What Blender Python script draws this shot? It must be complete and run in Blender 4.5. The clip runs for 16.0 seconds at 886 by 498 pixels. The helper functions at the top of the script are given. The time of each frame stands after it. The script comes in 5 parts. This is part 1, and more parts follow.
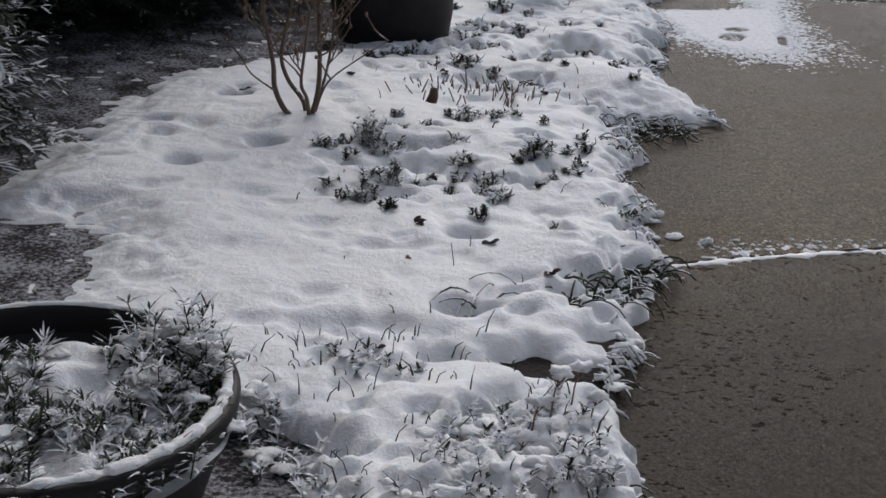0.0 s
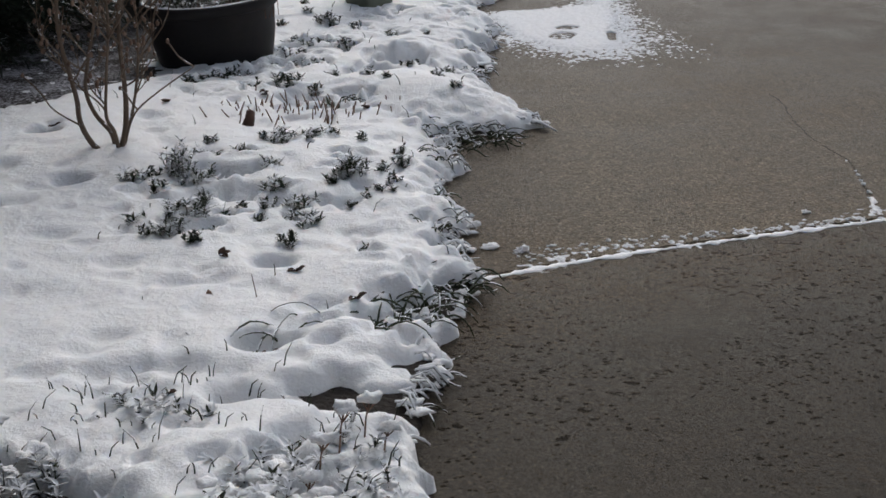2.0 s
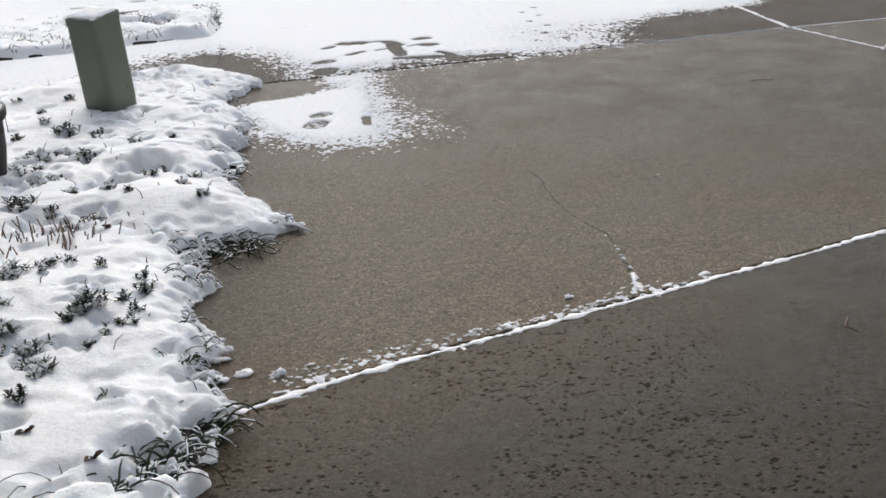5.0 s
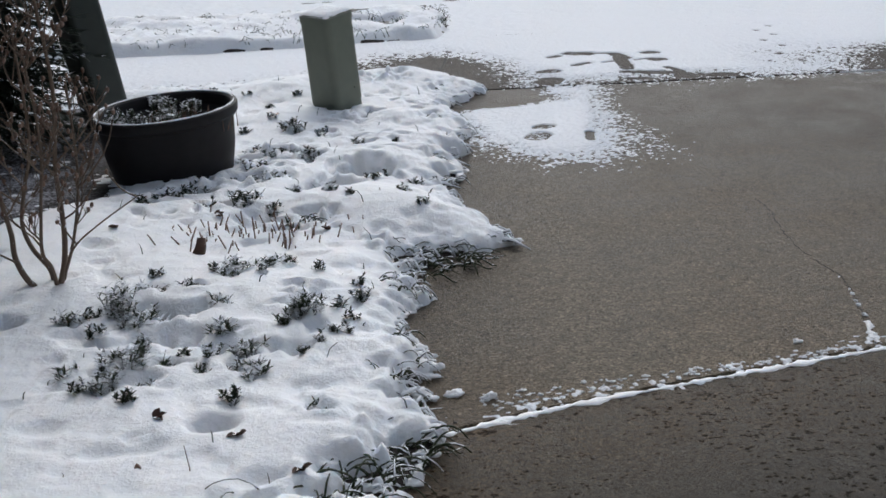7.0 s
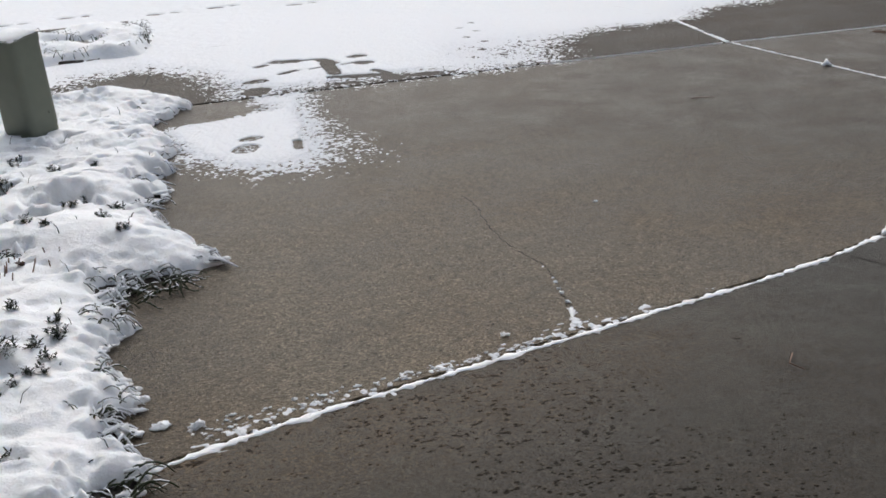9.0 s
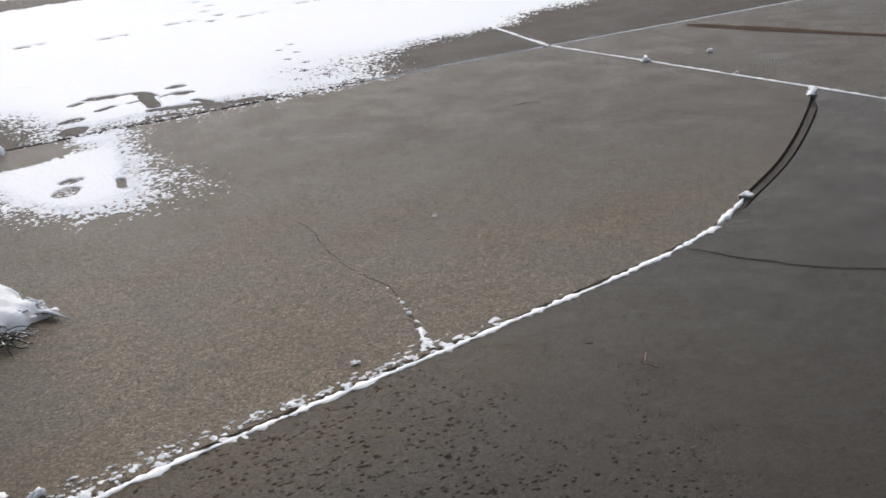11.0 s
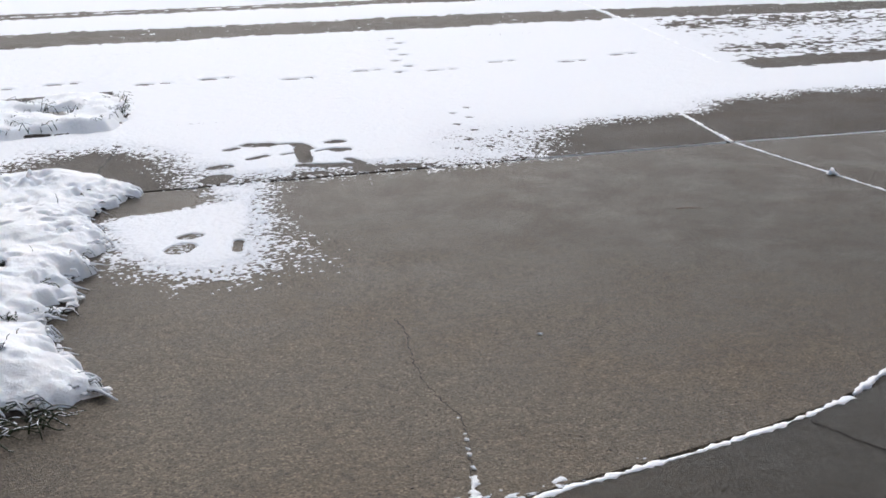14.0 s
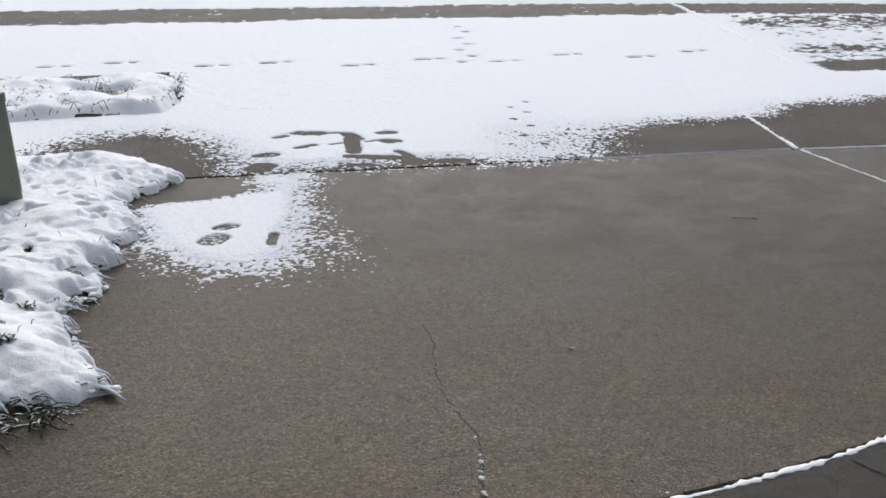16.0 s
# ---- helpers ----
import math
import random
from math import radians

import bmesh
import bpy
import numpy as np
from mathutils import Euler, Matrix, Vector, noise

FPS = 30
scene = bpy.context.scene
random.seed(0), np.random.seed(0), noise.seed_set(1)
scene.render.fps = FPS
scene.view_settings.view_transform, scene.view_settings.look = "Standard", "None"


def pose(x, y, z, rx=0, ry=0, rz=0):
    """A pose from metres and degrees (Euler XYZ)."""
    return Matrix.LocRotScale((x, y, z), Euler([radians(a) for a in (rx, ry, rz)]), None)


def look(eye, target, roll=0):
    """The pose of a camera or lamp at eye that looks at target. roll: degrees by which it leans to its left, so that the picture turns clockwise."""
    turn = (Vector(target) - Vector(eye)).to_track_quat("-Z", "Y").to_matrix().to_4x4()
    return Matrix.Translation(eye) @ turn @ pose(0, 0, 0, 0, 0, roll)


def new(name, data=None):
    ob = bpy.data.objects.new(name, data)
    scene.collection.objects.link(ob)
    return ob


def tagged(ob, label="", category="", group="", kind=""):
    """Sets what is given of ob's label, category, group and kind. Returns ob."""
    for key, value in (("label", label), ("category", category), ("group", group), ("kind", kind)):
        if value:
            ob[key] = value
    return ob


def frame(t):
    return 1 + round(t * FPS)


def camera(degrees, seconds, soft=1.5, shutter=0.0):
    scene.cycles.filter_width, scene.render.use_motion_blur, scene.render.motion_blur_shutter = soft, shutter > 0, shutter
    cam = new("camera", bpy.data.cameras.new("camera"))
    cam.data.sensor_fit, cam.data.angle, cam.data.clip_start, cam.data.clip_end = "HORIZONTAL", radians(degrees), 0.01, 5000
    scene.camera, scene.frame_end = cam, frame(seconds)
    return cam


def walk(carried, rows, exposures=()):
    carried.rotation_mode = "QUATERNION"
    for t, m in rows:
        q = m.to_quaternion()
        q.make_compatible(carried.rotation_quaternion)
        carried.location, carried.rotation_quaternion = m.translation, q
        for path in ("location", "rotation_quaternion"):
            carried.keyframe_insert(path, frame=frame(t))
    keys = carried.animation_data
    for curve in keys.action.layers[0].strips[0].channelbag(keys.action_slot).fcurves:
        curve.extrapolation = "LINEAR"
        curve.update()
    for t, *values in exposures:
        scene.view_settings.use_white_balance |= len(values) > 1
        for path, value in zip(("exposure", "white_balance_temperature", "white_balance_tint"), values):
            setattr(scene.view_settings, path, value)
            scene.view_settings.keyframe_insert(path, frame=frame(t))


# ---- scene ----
cam = camera(37, 16.0, soft=1.65)
PATH = [
    (0, (-2.248, -6.962, 1.308), (-1.767, -3.277, -0.171), 3.45),
    (0.5, (-2.229, -6.959, 1.305), (-1.660, -3.271, -0.133), 2.72),
    (1, (-2.186, -6.944, 1.308), (-1.542, -3.268, -0.133), 2.31),
    (1.5, (-2.112, -6.919, 1.313), (-1.410, -3.260, -0.141), 1.87),
    (2, (-2.019, -6.906, 1.331), (-1.220, -3.267, -0.126), 0.75),
    (2.5, (-1.908, -6.879, 1.347), (-0.993, -3.269, -0.113), -1.00),
    (3, (-1.847, -6.862, 1.364), (-0.777, -3.265, -0.018), -1.44),
    (3.5, (-1.844, -6.776, 1.386), (-0.604, -3.215, 0.051), -2.09),
    (3.7, (-1.841, -6.754, 1.388), (-0.538, -3.211, 0.064), -1.81),
    (5.8, (-1.833, -6.668, 1.404), (-0.427, -3.147, 0.129), -2.12),
    (6, (-1.852, -6.634, 1.413), (-0.552, -3.075, 0.131), -1.01),
    (6.5, (-1.862, -6.585, 1.400), (-0.900, -2.912, 0.141), -0.16),
    (7, (-1.850, -6.588, 1.414), (-1.026, -2.884, 0.149), -0.57),
    (7.5, (-1.818, -6.554, 1.416), (-0.896, -2.876, 0.141), -1.17),
    (8, (-1.777, -6.528, 1.412), (-0.659, -2.904, 0.143), -1.07),
    (8.5, (-1.742, -6.545, 1.415), (-0.357, -3.009, 0.158), -1.14),
    (9, (-1.719, -6.564, 1.415), (-0.165, -3.103, 0.147), -2.05),
    (9.5, (-1.705, -6.548, 1.411), (-0.003, -3.162, 0.129), -2.61),
    (10, (-1.680, -6.457, 1.396), (0.209, -3.165, 0.135), -4.27),
    (10.2, (-1.681, -6.456, 1.397), (0.299, -3.220, 0.127), -4.75),
    (12.3, (-1.558, -6.475, 1.402), (0.416, -3.212, 0.192), -5.39),
    (12.5, (-1.495, -6.460, 1.407), (0.370, -3.132, 0.205), -4.15),
    (13, (-1.365, -6.478, 1.430), (0.227, -3.012, 0.225), -3.52),
    (13.5, (-1.258, -6.395, 1.448), (0.218, -2.868, 0.274), -2.05),
    (14, (-1.120, -6.222, 1.485), (0.325, -2.657, 0.386), -0.24),
    (14.5, (-1.010, -6.108, 1.478), (0.484, -2.528, 0.505), -1.26),
    (15, (-0.946, -6.116, 1.496), (0.675, -2.620, 0.424), 1.68),
    (15.5, (-0.921, -6.079, 1.495), (0.512, -2.523, 0.355), 2.86),
    (16, (-0.925, -6.086, 1.497), (0.310, -2.457, 0.354), 1.28),
]
EXPOSURES = [(0, -0.38, 6300, 12), (1.5, -0.36, 6400, 11), (2.5, -0.16, 6420, 10), (3.7, 0.1, 6550, 10), (5.8, 0.28, 6400, 10), (6.5, 0.07, 6200, 9), (7.0, -0.12, 6100, 9), (7.5, -0.14, 6200, 9), (8.0, -0.14, 6300, 9), (9.0, 0.12, 6450, 10), (10.2, 0.3, 6450, 11), (12.5, 0.45, 6330, 12), (13.5, 0.43, 6300, 12), (14.5, 0.14, 6250, 11), (16.0, 0.14, 6280, 11)]
walk(cam, [(t, look(e, g, r)) for t, e, g, r in PATH], EXPOSURES)

# ---- world and light: thin high overcast, the bright side over the street ----
SUN_EL, SUN_AZ = 40, 12
world = bpy.data.worlds.new("winter_sky")
scene.world = world
world.use_nodes = True
wn = world.node_tree
sky = wn.nodes.new("ShaderNodeTexSky")
sky.sky_type = 'NISHITA'
sky.sun_disc = False
sky.sun_elevation, sky.sun_rotation = radians(SUN_EL), radians(SUN_AZ)
sky.air_density, sky.dust_density, sky.ozone_density = 1.0, 4.0, 1.5
veil = wn.nodes.new("ShaderNodeHueSaturation")
veil.inputs["Saturation"].default_value = 0.5
wn.links.new(sky.outputs[0], veil.inputs["Color"])
wn.links.new(veil.outputs[0], wn.nodes["Background"].inputs[0])
wn.nodes["Background"].inputs[1].default_value = 0.135
sun = new("sun", bpy.data.lights.new("sun", 'SUN'))
sun.data.energy, sun.data.angle, sun.data.color = 0.75, radians(36), (1.0, 0.98, 0.95)
sun_dir = Vector((math.sin(radians(SUN_AZ)) * math.cos(radians(SUN_EL)), math.cos(radians(SUN_AZ)) * math.cos(radians(SUN_EL)), math.sin(radians(SUN_EL))))
sun.matrix_world = look(sun_dir * 50, (0, 0, 0))

# ---- materials ----
def material(name, rough=0.8, metal=0.0, spec=0.5):
    m = bpy.data.materials.new(name)
    m.use_nodes = True
    b = m.node_tree.nodes["Principled BSDF"]
    b.inputs["Roughness"].default_value = rough
    b.inputs["Metallic"].default_value = metal
    b.inputs["Specular IOR Level"].default_value = spec
    return m, m.node_tree, b


def nz(nt, scale, detail=4.0, rough=0.55, coord=None, kind="noise"):
    tc = nt.nodes.new("ShaderNodeTexCoord")
    if kind == "voronoi":
        n = nt.nodes.new("ShaderNodeTexVoronoi")
        n.inputs["Scale"].default_value = scale
        nt.links.new(coord or tc.outputs["Object"], n.inputs["Vector"])
        return n.outputs["Distance"]
    n = nt.nodes.new("ShaderNodeTexNoise")
    n.inputs["Scale"].default_value, n.inputs["Detail"].default_value, n.inputs["Roughness"].default_value = scale, detail, rough
    nt.links.new(coord or tc.outputs["Object"], n.inputs["Vector"])
    return n.outputs["Fac"]


def ramp(nt, fac, stops):
    r = nt.nodes.new("ShaderNodeValToRGB")
    e = r.color_ramp.elements
    while len(e) < len(stops):
        e.new(0.5)
    for k, (pos, col) in enumerate(stops):
        e[k].position = pos
        e[k].color = (*col, 1) if len(col) == 3 else col
    nt.links.new(fac, r.inputs[0])
    return r.outputs[0]


def span(nt, fac, a, b, lo=0.0, hi=1.0):
    r = nt.nodes.new("ShaderNodeMapRange")
    r.inputs[1].default_value, r.inputs[2].default_value, r.inputs[3].default_value, r.inputs[4].default_value = a, b, lo, hi
    nt.links.new(fac, r.inputs[0])
    return r.outputs[0]


def calc(nt, op, a, b):
    n = nt.nodes.new("ShaderNodeMath")
    n.operation = op
    for k, v in enumerate((a, b)):
        if isinstance(v, (int, float)):
            n.inputs[k].default_value = v
        else:
            nt.links.new(v, n.inputs[k])
    return n.outputs[0]


def mixc(nt, fac, a, b, mode="MIX"):
    n = nt.nodes.new("ShaderNodeMix")
    n.data_type, n.blend_type = 'RGBA', mode
    for k, v in ((0, fac), (6, a), (7, b)):
        if isinstance(v, (int, float)):
            n.inputs[k].default_value = v
        elif isinstance(v, tuple):
            n.inputs[k].default_value = (*v, 1)
        else:
            nt.links.new(v, n.inputs[k])
    return n.outputs[2]


def bump(nt, bsdf, height, dist=0.002, strength=1.0):
    n = nt.nodes.new("ShaderNodeBump")
    n.inputs["Distance"].default_value, n.inputs["Strength"].default_value = dist, strength
    nt.links.new(height, n.inputs["Height"])
    nt.links.new(n.outputs[0], bsdf.inputs["Normal"])


def plain(name, col, col2, scale=30, rough=0.8, metal=0.0, rel=0.0006, spec=0.4):
    m, nt, b = material(name, rough, metal, spec)
    f = nz(nt, scale)
    big = nz(nt, scale * 0.12, 3)
    c = mixc(nt, span(nt, f, 0.3, 0.7), col, col2)
    c = mixc(nt, span(nt, big, 0.35, 0.7, 0, 0.35), c, tuple(x * 0.6 for x in col))
    nt.links.new(c, b.inputs["Base Color"])
    bump(nt, b, f, rel)
    return m


def snow_material(name, tone=(0.88, 0.895, 0.92), grain=180, crumb=0.0019):
    m, nt, b = material(name, 0.75, 0, 0.35)
    fine, mid, wool = nz(nt, grain, 5, 0.65), nz(nt, 28, 4), nz(nt, 75, 3, 0.6)
    c = mixc(nt, span(nt, mid, 0.3, 0.75), tone, tuple(min(0.92, x * 1.03) for x in tone))
    nt.links.new(c, b.inputs["Base Color"])
    b.inputs["Subsurface Weight"].default_value, b.inputs["Subsurface Scale"].default_value = 0.5, 0.012
    b.inputs["Subsurface Radius"].default_value = (0.8, 0.9, 1.0)
    bump(nt, b, calc(nt, 'ADD', calc(nt, 'ADD', fine, calc(nt, 'MULTIPLY', mid, 2.6)), calc(nt, 'MULTIPLY', wool, 1.6)), crumb)
    return m


SNOW = snow_material("snow_fresh")
SNOW_THIN = snow_material("snow_thin_dusting", (0.76, 0.78, 0.805), 120, 0.0015)


def concrete_material(name, a, b_, pits, spec, rough, dry=False):
    """Damp, weathered concrete: grit in relief, blotches, brown tints; worn dark pits or a drier corner, paler for its
    sheen.
    """
    m, nt, b = material(name, 0.5, 0, spec)
    tc = nt.nodes.new("ShaderNodeTexCoord")
    grit, mid = nz(nt, 130, 5, 0.8), nz(nt, 24, 7, 0.72)
    blot, wide = nz(nt, 3.2, 6, 0.7), nz(nt, 0.9, 4, 0.6)
    c = mixc(nt, span(nt, grit, 0.38, 0.64), a, b_)
    c = mixc(nt, span(nt, mid, 0.42, 0.66, 0, 0.45), c, tuple(x * 0.5 for x in a))
    cell = nt.nodes.new("ShaderNodeTexVoronoi")
    cell.inputs["Scale"].default_value = 160
    nt.links.new(tc.outputs["Object"], cell.inputs["Vector"])
    shade = nt.nodes.new("ShaderNodeSeparateColor")
    nt.links.new(cell.outputs["Color"], shade.inputs[0])
    c = mixc(nt, 0.6, c, mixc(nt, 1.0, c, ramp(nt, shade.outputs[0], [(0.0, (0.22, 0.22, 0.22)), (0.5, (0.85, 0.85, 0.85)), (0.85, (1.05, 1.05, 1.05)), (1.0, (1.9, 1.88, 1.85))]), "MULTIPLY"))
    stone = nt.nodes.new("ShaderNodeTexVoronoi")
    stone.inputs["Scale"].default_value = 62
    nt.links.new(tc.outputs["Object"], stone.inputs["Vector"])
    kind = nt.nodes.new("ShaderNodeSeparateColor")
    nt.links.new(stone.outputs["Color"], kind.inputs[0])
    bit = span(nt, calc(nt, 'ADD', stone.outputs["Distance"], calc(nt, 'MULTIPLY', grit, 0.5)), 0.44, 0.52, 1, 0)
    c = mixc(nt, calc(nt, 'MULTIPLY', bit, span(nt, kind.outputs[0], 0.80, 0.82, 0, 0.75)), c, tuple(x * 0.3 for x in a))
    c = mixc(nt, calc(nt, 'MULTIPLY', bit, span(nt, kind.outputs[1], 0.955, 0.97, 0, 0.6)), c, tuple(x * 1.5 for x in b_))
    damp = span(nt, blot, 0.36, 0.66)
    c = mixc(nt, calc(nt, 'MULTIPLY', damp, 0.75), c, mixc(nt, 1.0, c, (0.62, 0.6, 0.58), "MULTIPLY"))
    c = mixc(nt, span(nt, wide, 0.42, 0.68, 0, 0.6), c, mixc(nt, 1.0, c, (1.14, 1.0, 0.84), "MULTIPLY"))
    h = calc(nt, 'ADD', grit, calc(nt, 'MULTIPLY', mid, 0.9))
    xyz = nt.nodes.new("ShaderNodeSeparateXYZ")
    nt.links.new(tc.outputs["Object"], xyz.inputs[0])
    shine = span(nt, calc(nt, 'ADD', damp, mid), 0.4, 1.4, rough + 0.1, rough - 0.1)
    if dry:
        # near end drier, and painted paler still to stand for the sheen there
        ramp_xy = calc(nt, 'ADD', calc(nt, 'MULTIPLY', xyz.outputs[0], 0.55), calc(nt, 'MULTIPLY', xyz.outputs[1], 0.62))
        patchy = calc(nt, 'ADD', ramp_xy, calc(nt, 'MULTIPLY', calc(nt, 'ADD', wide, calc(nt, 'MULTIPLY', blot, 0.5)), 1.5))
        dry_sheen = span(nt, patchy, -1.3, 1.1, 1, 0)
        # a strip along the bed is lightened less
        from_bed = calc(nt, 'ADD', calc(nt, 'SUBTRACT', xyz.outputs[0], calc(nt, 'MULTIPLY', xyz.outputs[1], 0.276)), calc(nt, 'MULTIPLY', blot, 0.25))
        dry_sheen = calc(nt, 'MULTIPLY', dry_sheen, span(nt, from_bed, -0.10, 0.28, 0.45, 1))
        c = mixc(nt, dry_sheen, mixc(nt, 1.0, c, (0.93, 0.95, 0.98), "MULTIPLY"), mixc(nt, 1.0, c, (3.2, 3.32, 3.4), "MULTIPLY"))
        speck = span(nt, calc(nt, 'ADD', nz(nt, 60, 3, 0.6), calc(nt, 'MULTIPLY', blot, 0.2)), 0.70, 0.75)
        c = mixc(nt, calc(nt, 'MULTIPLY', speck, calc(nt, 'MULTIPLY', dry_sheen, 0.7)), c, tuple(x * 0.45 for x in a))
        shine = calc(nt, 'ADD', shine, calc(nt, 'MULTIPLY', dry_sheen, 0.12))
    if pits:
        warp = nt.nodes.new("ShaderNodeMapping")
        warp.inputs["Scale"].default_value = (0.72, 1.0, 1.0)
        nt.links.new(tc.outputs["Object"], warp.inputs["Vector"])
        sp = calc(nt, 'ADD', nz(nt, 50, coord=warp.outputs[0], kind="voronoi"), calc(nt, 'MULTIPLY', mid, 1.0))
        sp = calc(nt, 'MINIMUM', sp, span(nt, nz(nt, 30, 3, 0.6, warp.outputs[0]), 0.58, 0.70, 0.85, 0.60))
        # scaling is worst beside the joint and in loose drifts further out
        beside = calc(nt, 'SUBTRACT', xyz.outputs[1], calc(nt, 'MULTIPLY', xyz.outputs[0], 0.14))
        near = calc(nt, 'MULTIPLY', span(nt, beside, -4.15, -3.72), span(nt, xyz.outputs[0], 0.9, 0.1))
        field = calc(nt, 'MAXIMUM', span(nt, nz(nt, 1.5, 4), 0.32, 0.52), calc(nt, 'MULTIPLY', near, span(nt, nz(nt, 5, 3), 0.3, 0.55)))
        field = calc(nt, 'MULTIPLY', field, span(nt, xyz.outputs[0], -0.3, 1.0, 1, 0.35))
        sp = calc(nt, 'ADD', sp, span(nt, field, 0, 1, 0.30, 0))
        pit, lip = span(nt, sp, 0.73, 0.76, 1, 0), span(nt, sp, 0.76, 0.86, 1, 0)
        c = mixc(nt, calc(nt, 'MULTIPLY', lip, 0.4), c, mixc(nt, 1.0, c, (1.75, 1.5, 1.2), "MULTIPLY"))
        # colour lifted on the left, lowered on the right: the wet sheen's falloff
        c = mixc(nt, span(nt, calc(nt, 'ADD', xyz.outputs[0], blot), -0.9, 2.0), mixc(nt, 1.0, c, (1.95, 1.92, 1.82), "MULTIPLY"), mixc(nt, 1.0, c, (0.68, 0.68, 0.70), "MULTIPLY"))
        c = mixc(nt, calc(nt, 'MULTIPLY', near, 0.9), c, mixc(nt, 1.0, c, (1.7, 1.55, 1.3), "MULTIPLY"))
        c = mixc(nt, calc(nt, 'MULTIPLY', pit, 0.74), c, (0.008, 0.007, 0.006))
        h = calc(nt, 'SUBTRACT', h, calc(nt, 'MULTIPLY', pit, 1.6))
        nt.links.new(span(nt, pit, 0, 1, spec, 0.02), b.inputs["Specular IOR Level"])
    nt.links.new(c, b.inputs["Base Color"])
    nt.links.new(shine, b.inputs["Roughness"])
    bump(nt, b, h, 0.012)
    return m


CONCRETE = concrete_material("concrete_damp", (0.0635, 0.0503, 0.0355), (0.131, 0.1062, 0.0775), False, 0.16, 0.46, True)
CONCRETE_PITTED = concrete_material("concrete_wet_pitted", (0.0275, 0.0218, 0.0158), (0.063, 0.0512, 0.0375), True, 0.19, 0.40)
CONCRETE_STREET = concrete_material("concrete_street", (0.058, 0.0465, 0.037), (0.112, 0.093, 0.075), False, 0.12, 0.6)
JOINT = plain("joint_filler", (0.02, 0.018, 0.016), (0.035, 0.03, 0.027), 60, 0.9)
SOIL = plain("garden_soil", (0.010, 0.0075, 0.006), (0.030, 0.022, 0.017), 70, 0.95, 0, 0.008)
nt_ = SOIL.node_tree
b_ = nt_.nodes["Principled BSDF"]
soil_colour = b_.inputs["Base Color"].links[0].from_socket
fleck = calc(nt_, 'ADD', nz(nt_, 80, 5, 0.75), calc(nt_, 'MULTIPLY', nz(nt_, 7, 3), 0.5))
# the dusting lies only on the sheltered mulch, not in the hollows by the drive
where = nt_.nodes.new("ShaderNodeSeparateXYZ")
nt_.links.new(nt_.nodes.new("ShaderNodeTexCoord").outputs["Object"], where.inputs[0])
dusted = calc(nt_, 'MULTIPLY', span(nt_, fleck, 0.70, 0.86), span(nt_, where.outputs[0], -2.0, -2.3))
# flecks greyer than snow: the evergreens' shade is put into their colour
nt_.links.new(mixc(nt_, dusted, soil_colour, (0.40, 0.40, 0.43)), b_.inputs["Base Color"])
POT = plain("dark_plastic", (0.0095, 0.0082, 0.0088), (0.0155, 0.0135, 0.014), 25, 0.55, 0, 0.0003, 0.25)
GREEN_STEEL = plain("green_painted_steel", (0.150, 0.165, 0.125), (0.175, 0.19, 0.145), 14, 0.5, 0, 0.0003)
GREEN_DARK = plain("dark_green_steel", (0.022, 0.029, 0.024), (0.034, 0.042, 0.035), 14, 0.45, 0, 0.0003)
TRUNK = plain("trunk_bark", (0.05, 0.035, 0.026), (0.1, 0.075, 0.055), 40, 0.9, 0, 0.003)
STALK = plain("dry_stalk", (0.15, 0.085, 0.06), (0.26, 0.17, 0.125), 80, 0.85)
DEADLEAF = plain("dead_leaf", (0.05, 0.028, 0.02), (0.11, 0.06, 0.04), 60, 0.8)
GRIT = plain("grit", (0.05, 0.045, 0.04), (0.16, 0.14, 0.12), 90, 0.9)
SIDING = plain("house_siding", (0.28, 0.25, 0.22), (0.32, 0.29, 0.25), 8, 0.7)
STONE = plain("edging_stone", (0.2, 0.19, 0.18), (0.3, 0.29, 0.27), 18, 0.85, 0, 0.003)
BROWNSTAIN = plain("rust_water_stain", (0.05, 0.030, 0.020), (0.085, 0.055, 0.038), 9, 0.9, 0, 0.0006, 0.05)


def foliage(name, dark, light, amount, grain=35):
    """Leaves with snow that lies on what faces up."""
    m, nt, b = material(name, 0.65, 0, 0.3)
    rnd = nt.nodes.new("ShaderNodeNewGeometry")
    c = mixc(nt, rnd.outputs["Random Per Island"], dark, light)
    sep = nt.nodes.new("ShaderNodeSeparateXYZ")
    nt.links.new(rnd.outputs["Normal"], sep.inputs[0])
    n = nz(nt, grain, 4, 0.6)
    f = calc(nt, 'ADD', calc(nt, 'MULTIPLY', sep.outputs[2], 0.6), calc(nt, 'MULTIPLY', calc(nt, 'SUBTRACT', n, 0.5), 3.0))
    f = span(nt, f, 0.95 - amount, 1.02 - amount)
    c = mixc(nt, f, c, (0.84, 0.86, 0.89))
    nt.links.new(c, b.inputs["Base Color"])
    bump(nt, b, n, 0.002)
    return m


LEAF = foliage("grey_green_leaf", (0.012, 0.020, 0.010), (0.050, 0.066, 0.032), 0.58, 26)
LEAF_FROST = foliage("frosted_leaf", (0.014, 0.020, 0.010), (0.055, 0.065, 0.034), 0.76, 24)
CRUST = foliage("snow_crusted_blade", (0.05, 0.055, 0.04), (0.12, 0.12, 0.09), 1.3)
LEAF_DARK = foliage("dark_green_leaf", (0.008, 0.014, 0.007), (0.030, 0.042, 0.020), 0.40, 26)
BLADE = foliage("grass_blade", (0.020, 0.028, 0.014), (0.075, 0.085, 0.045), 0.62, 30)
CONIFER = foliage("conifer_scales", (0.008, 0.014, 0.009), (0.026, 0.038, 0.022), 0.0, 9)
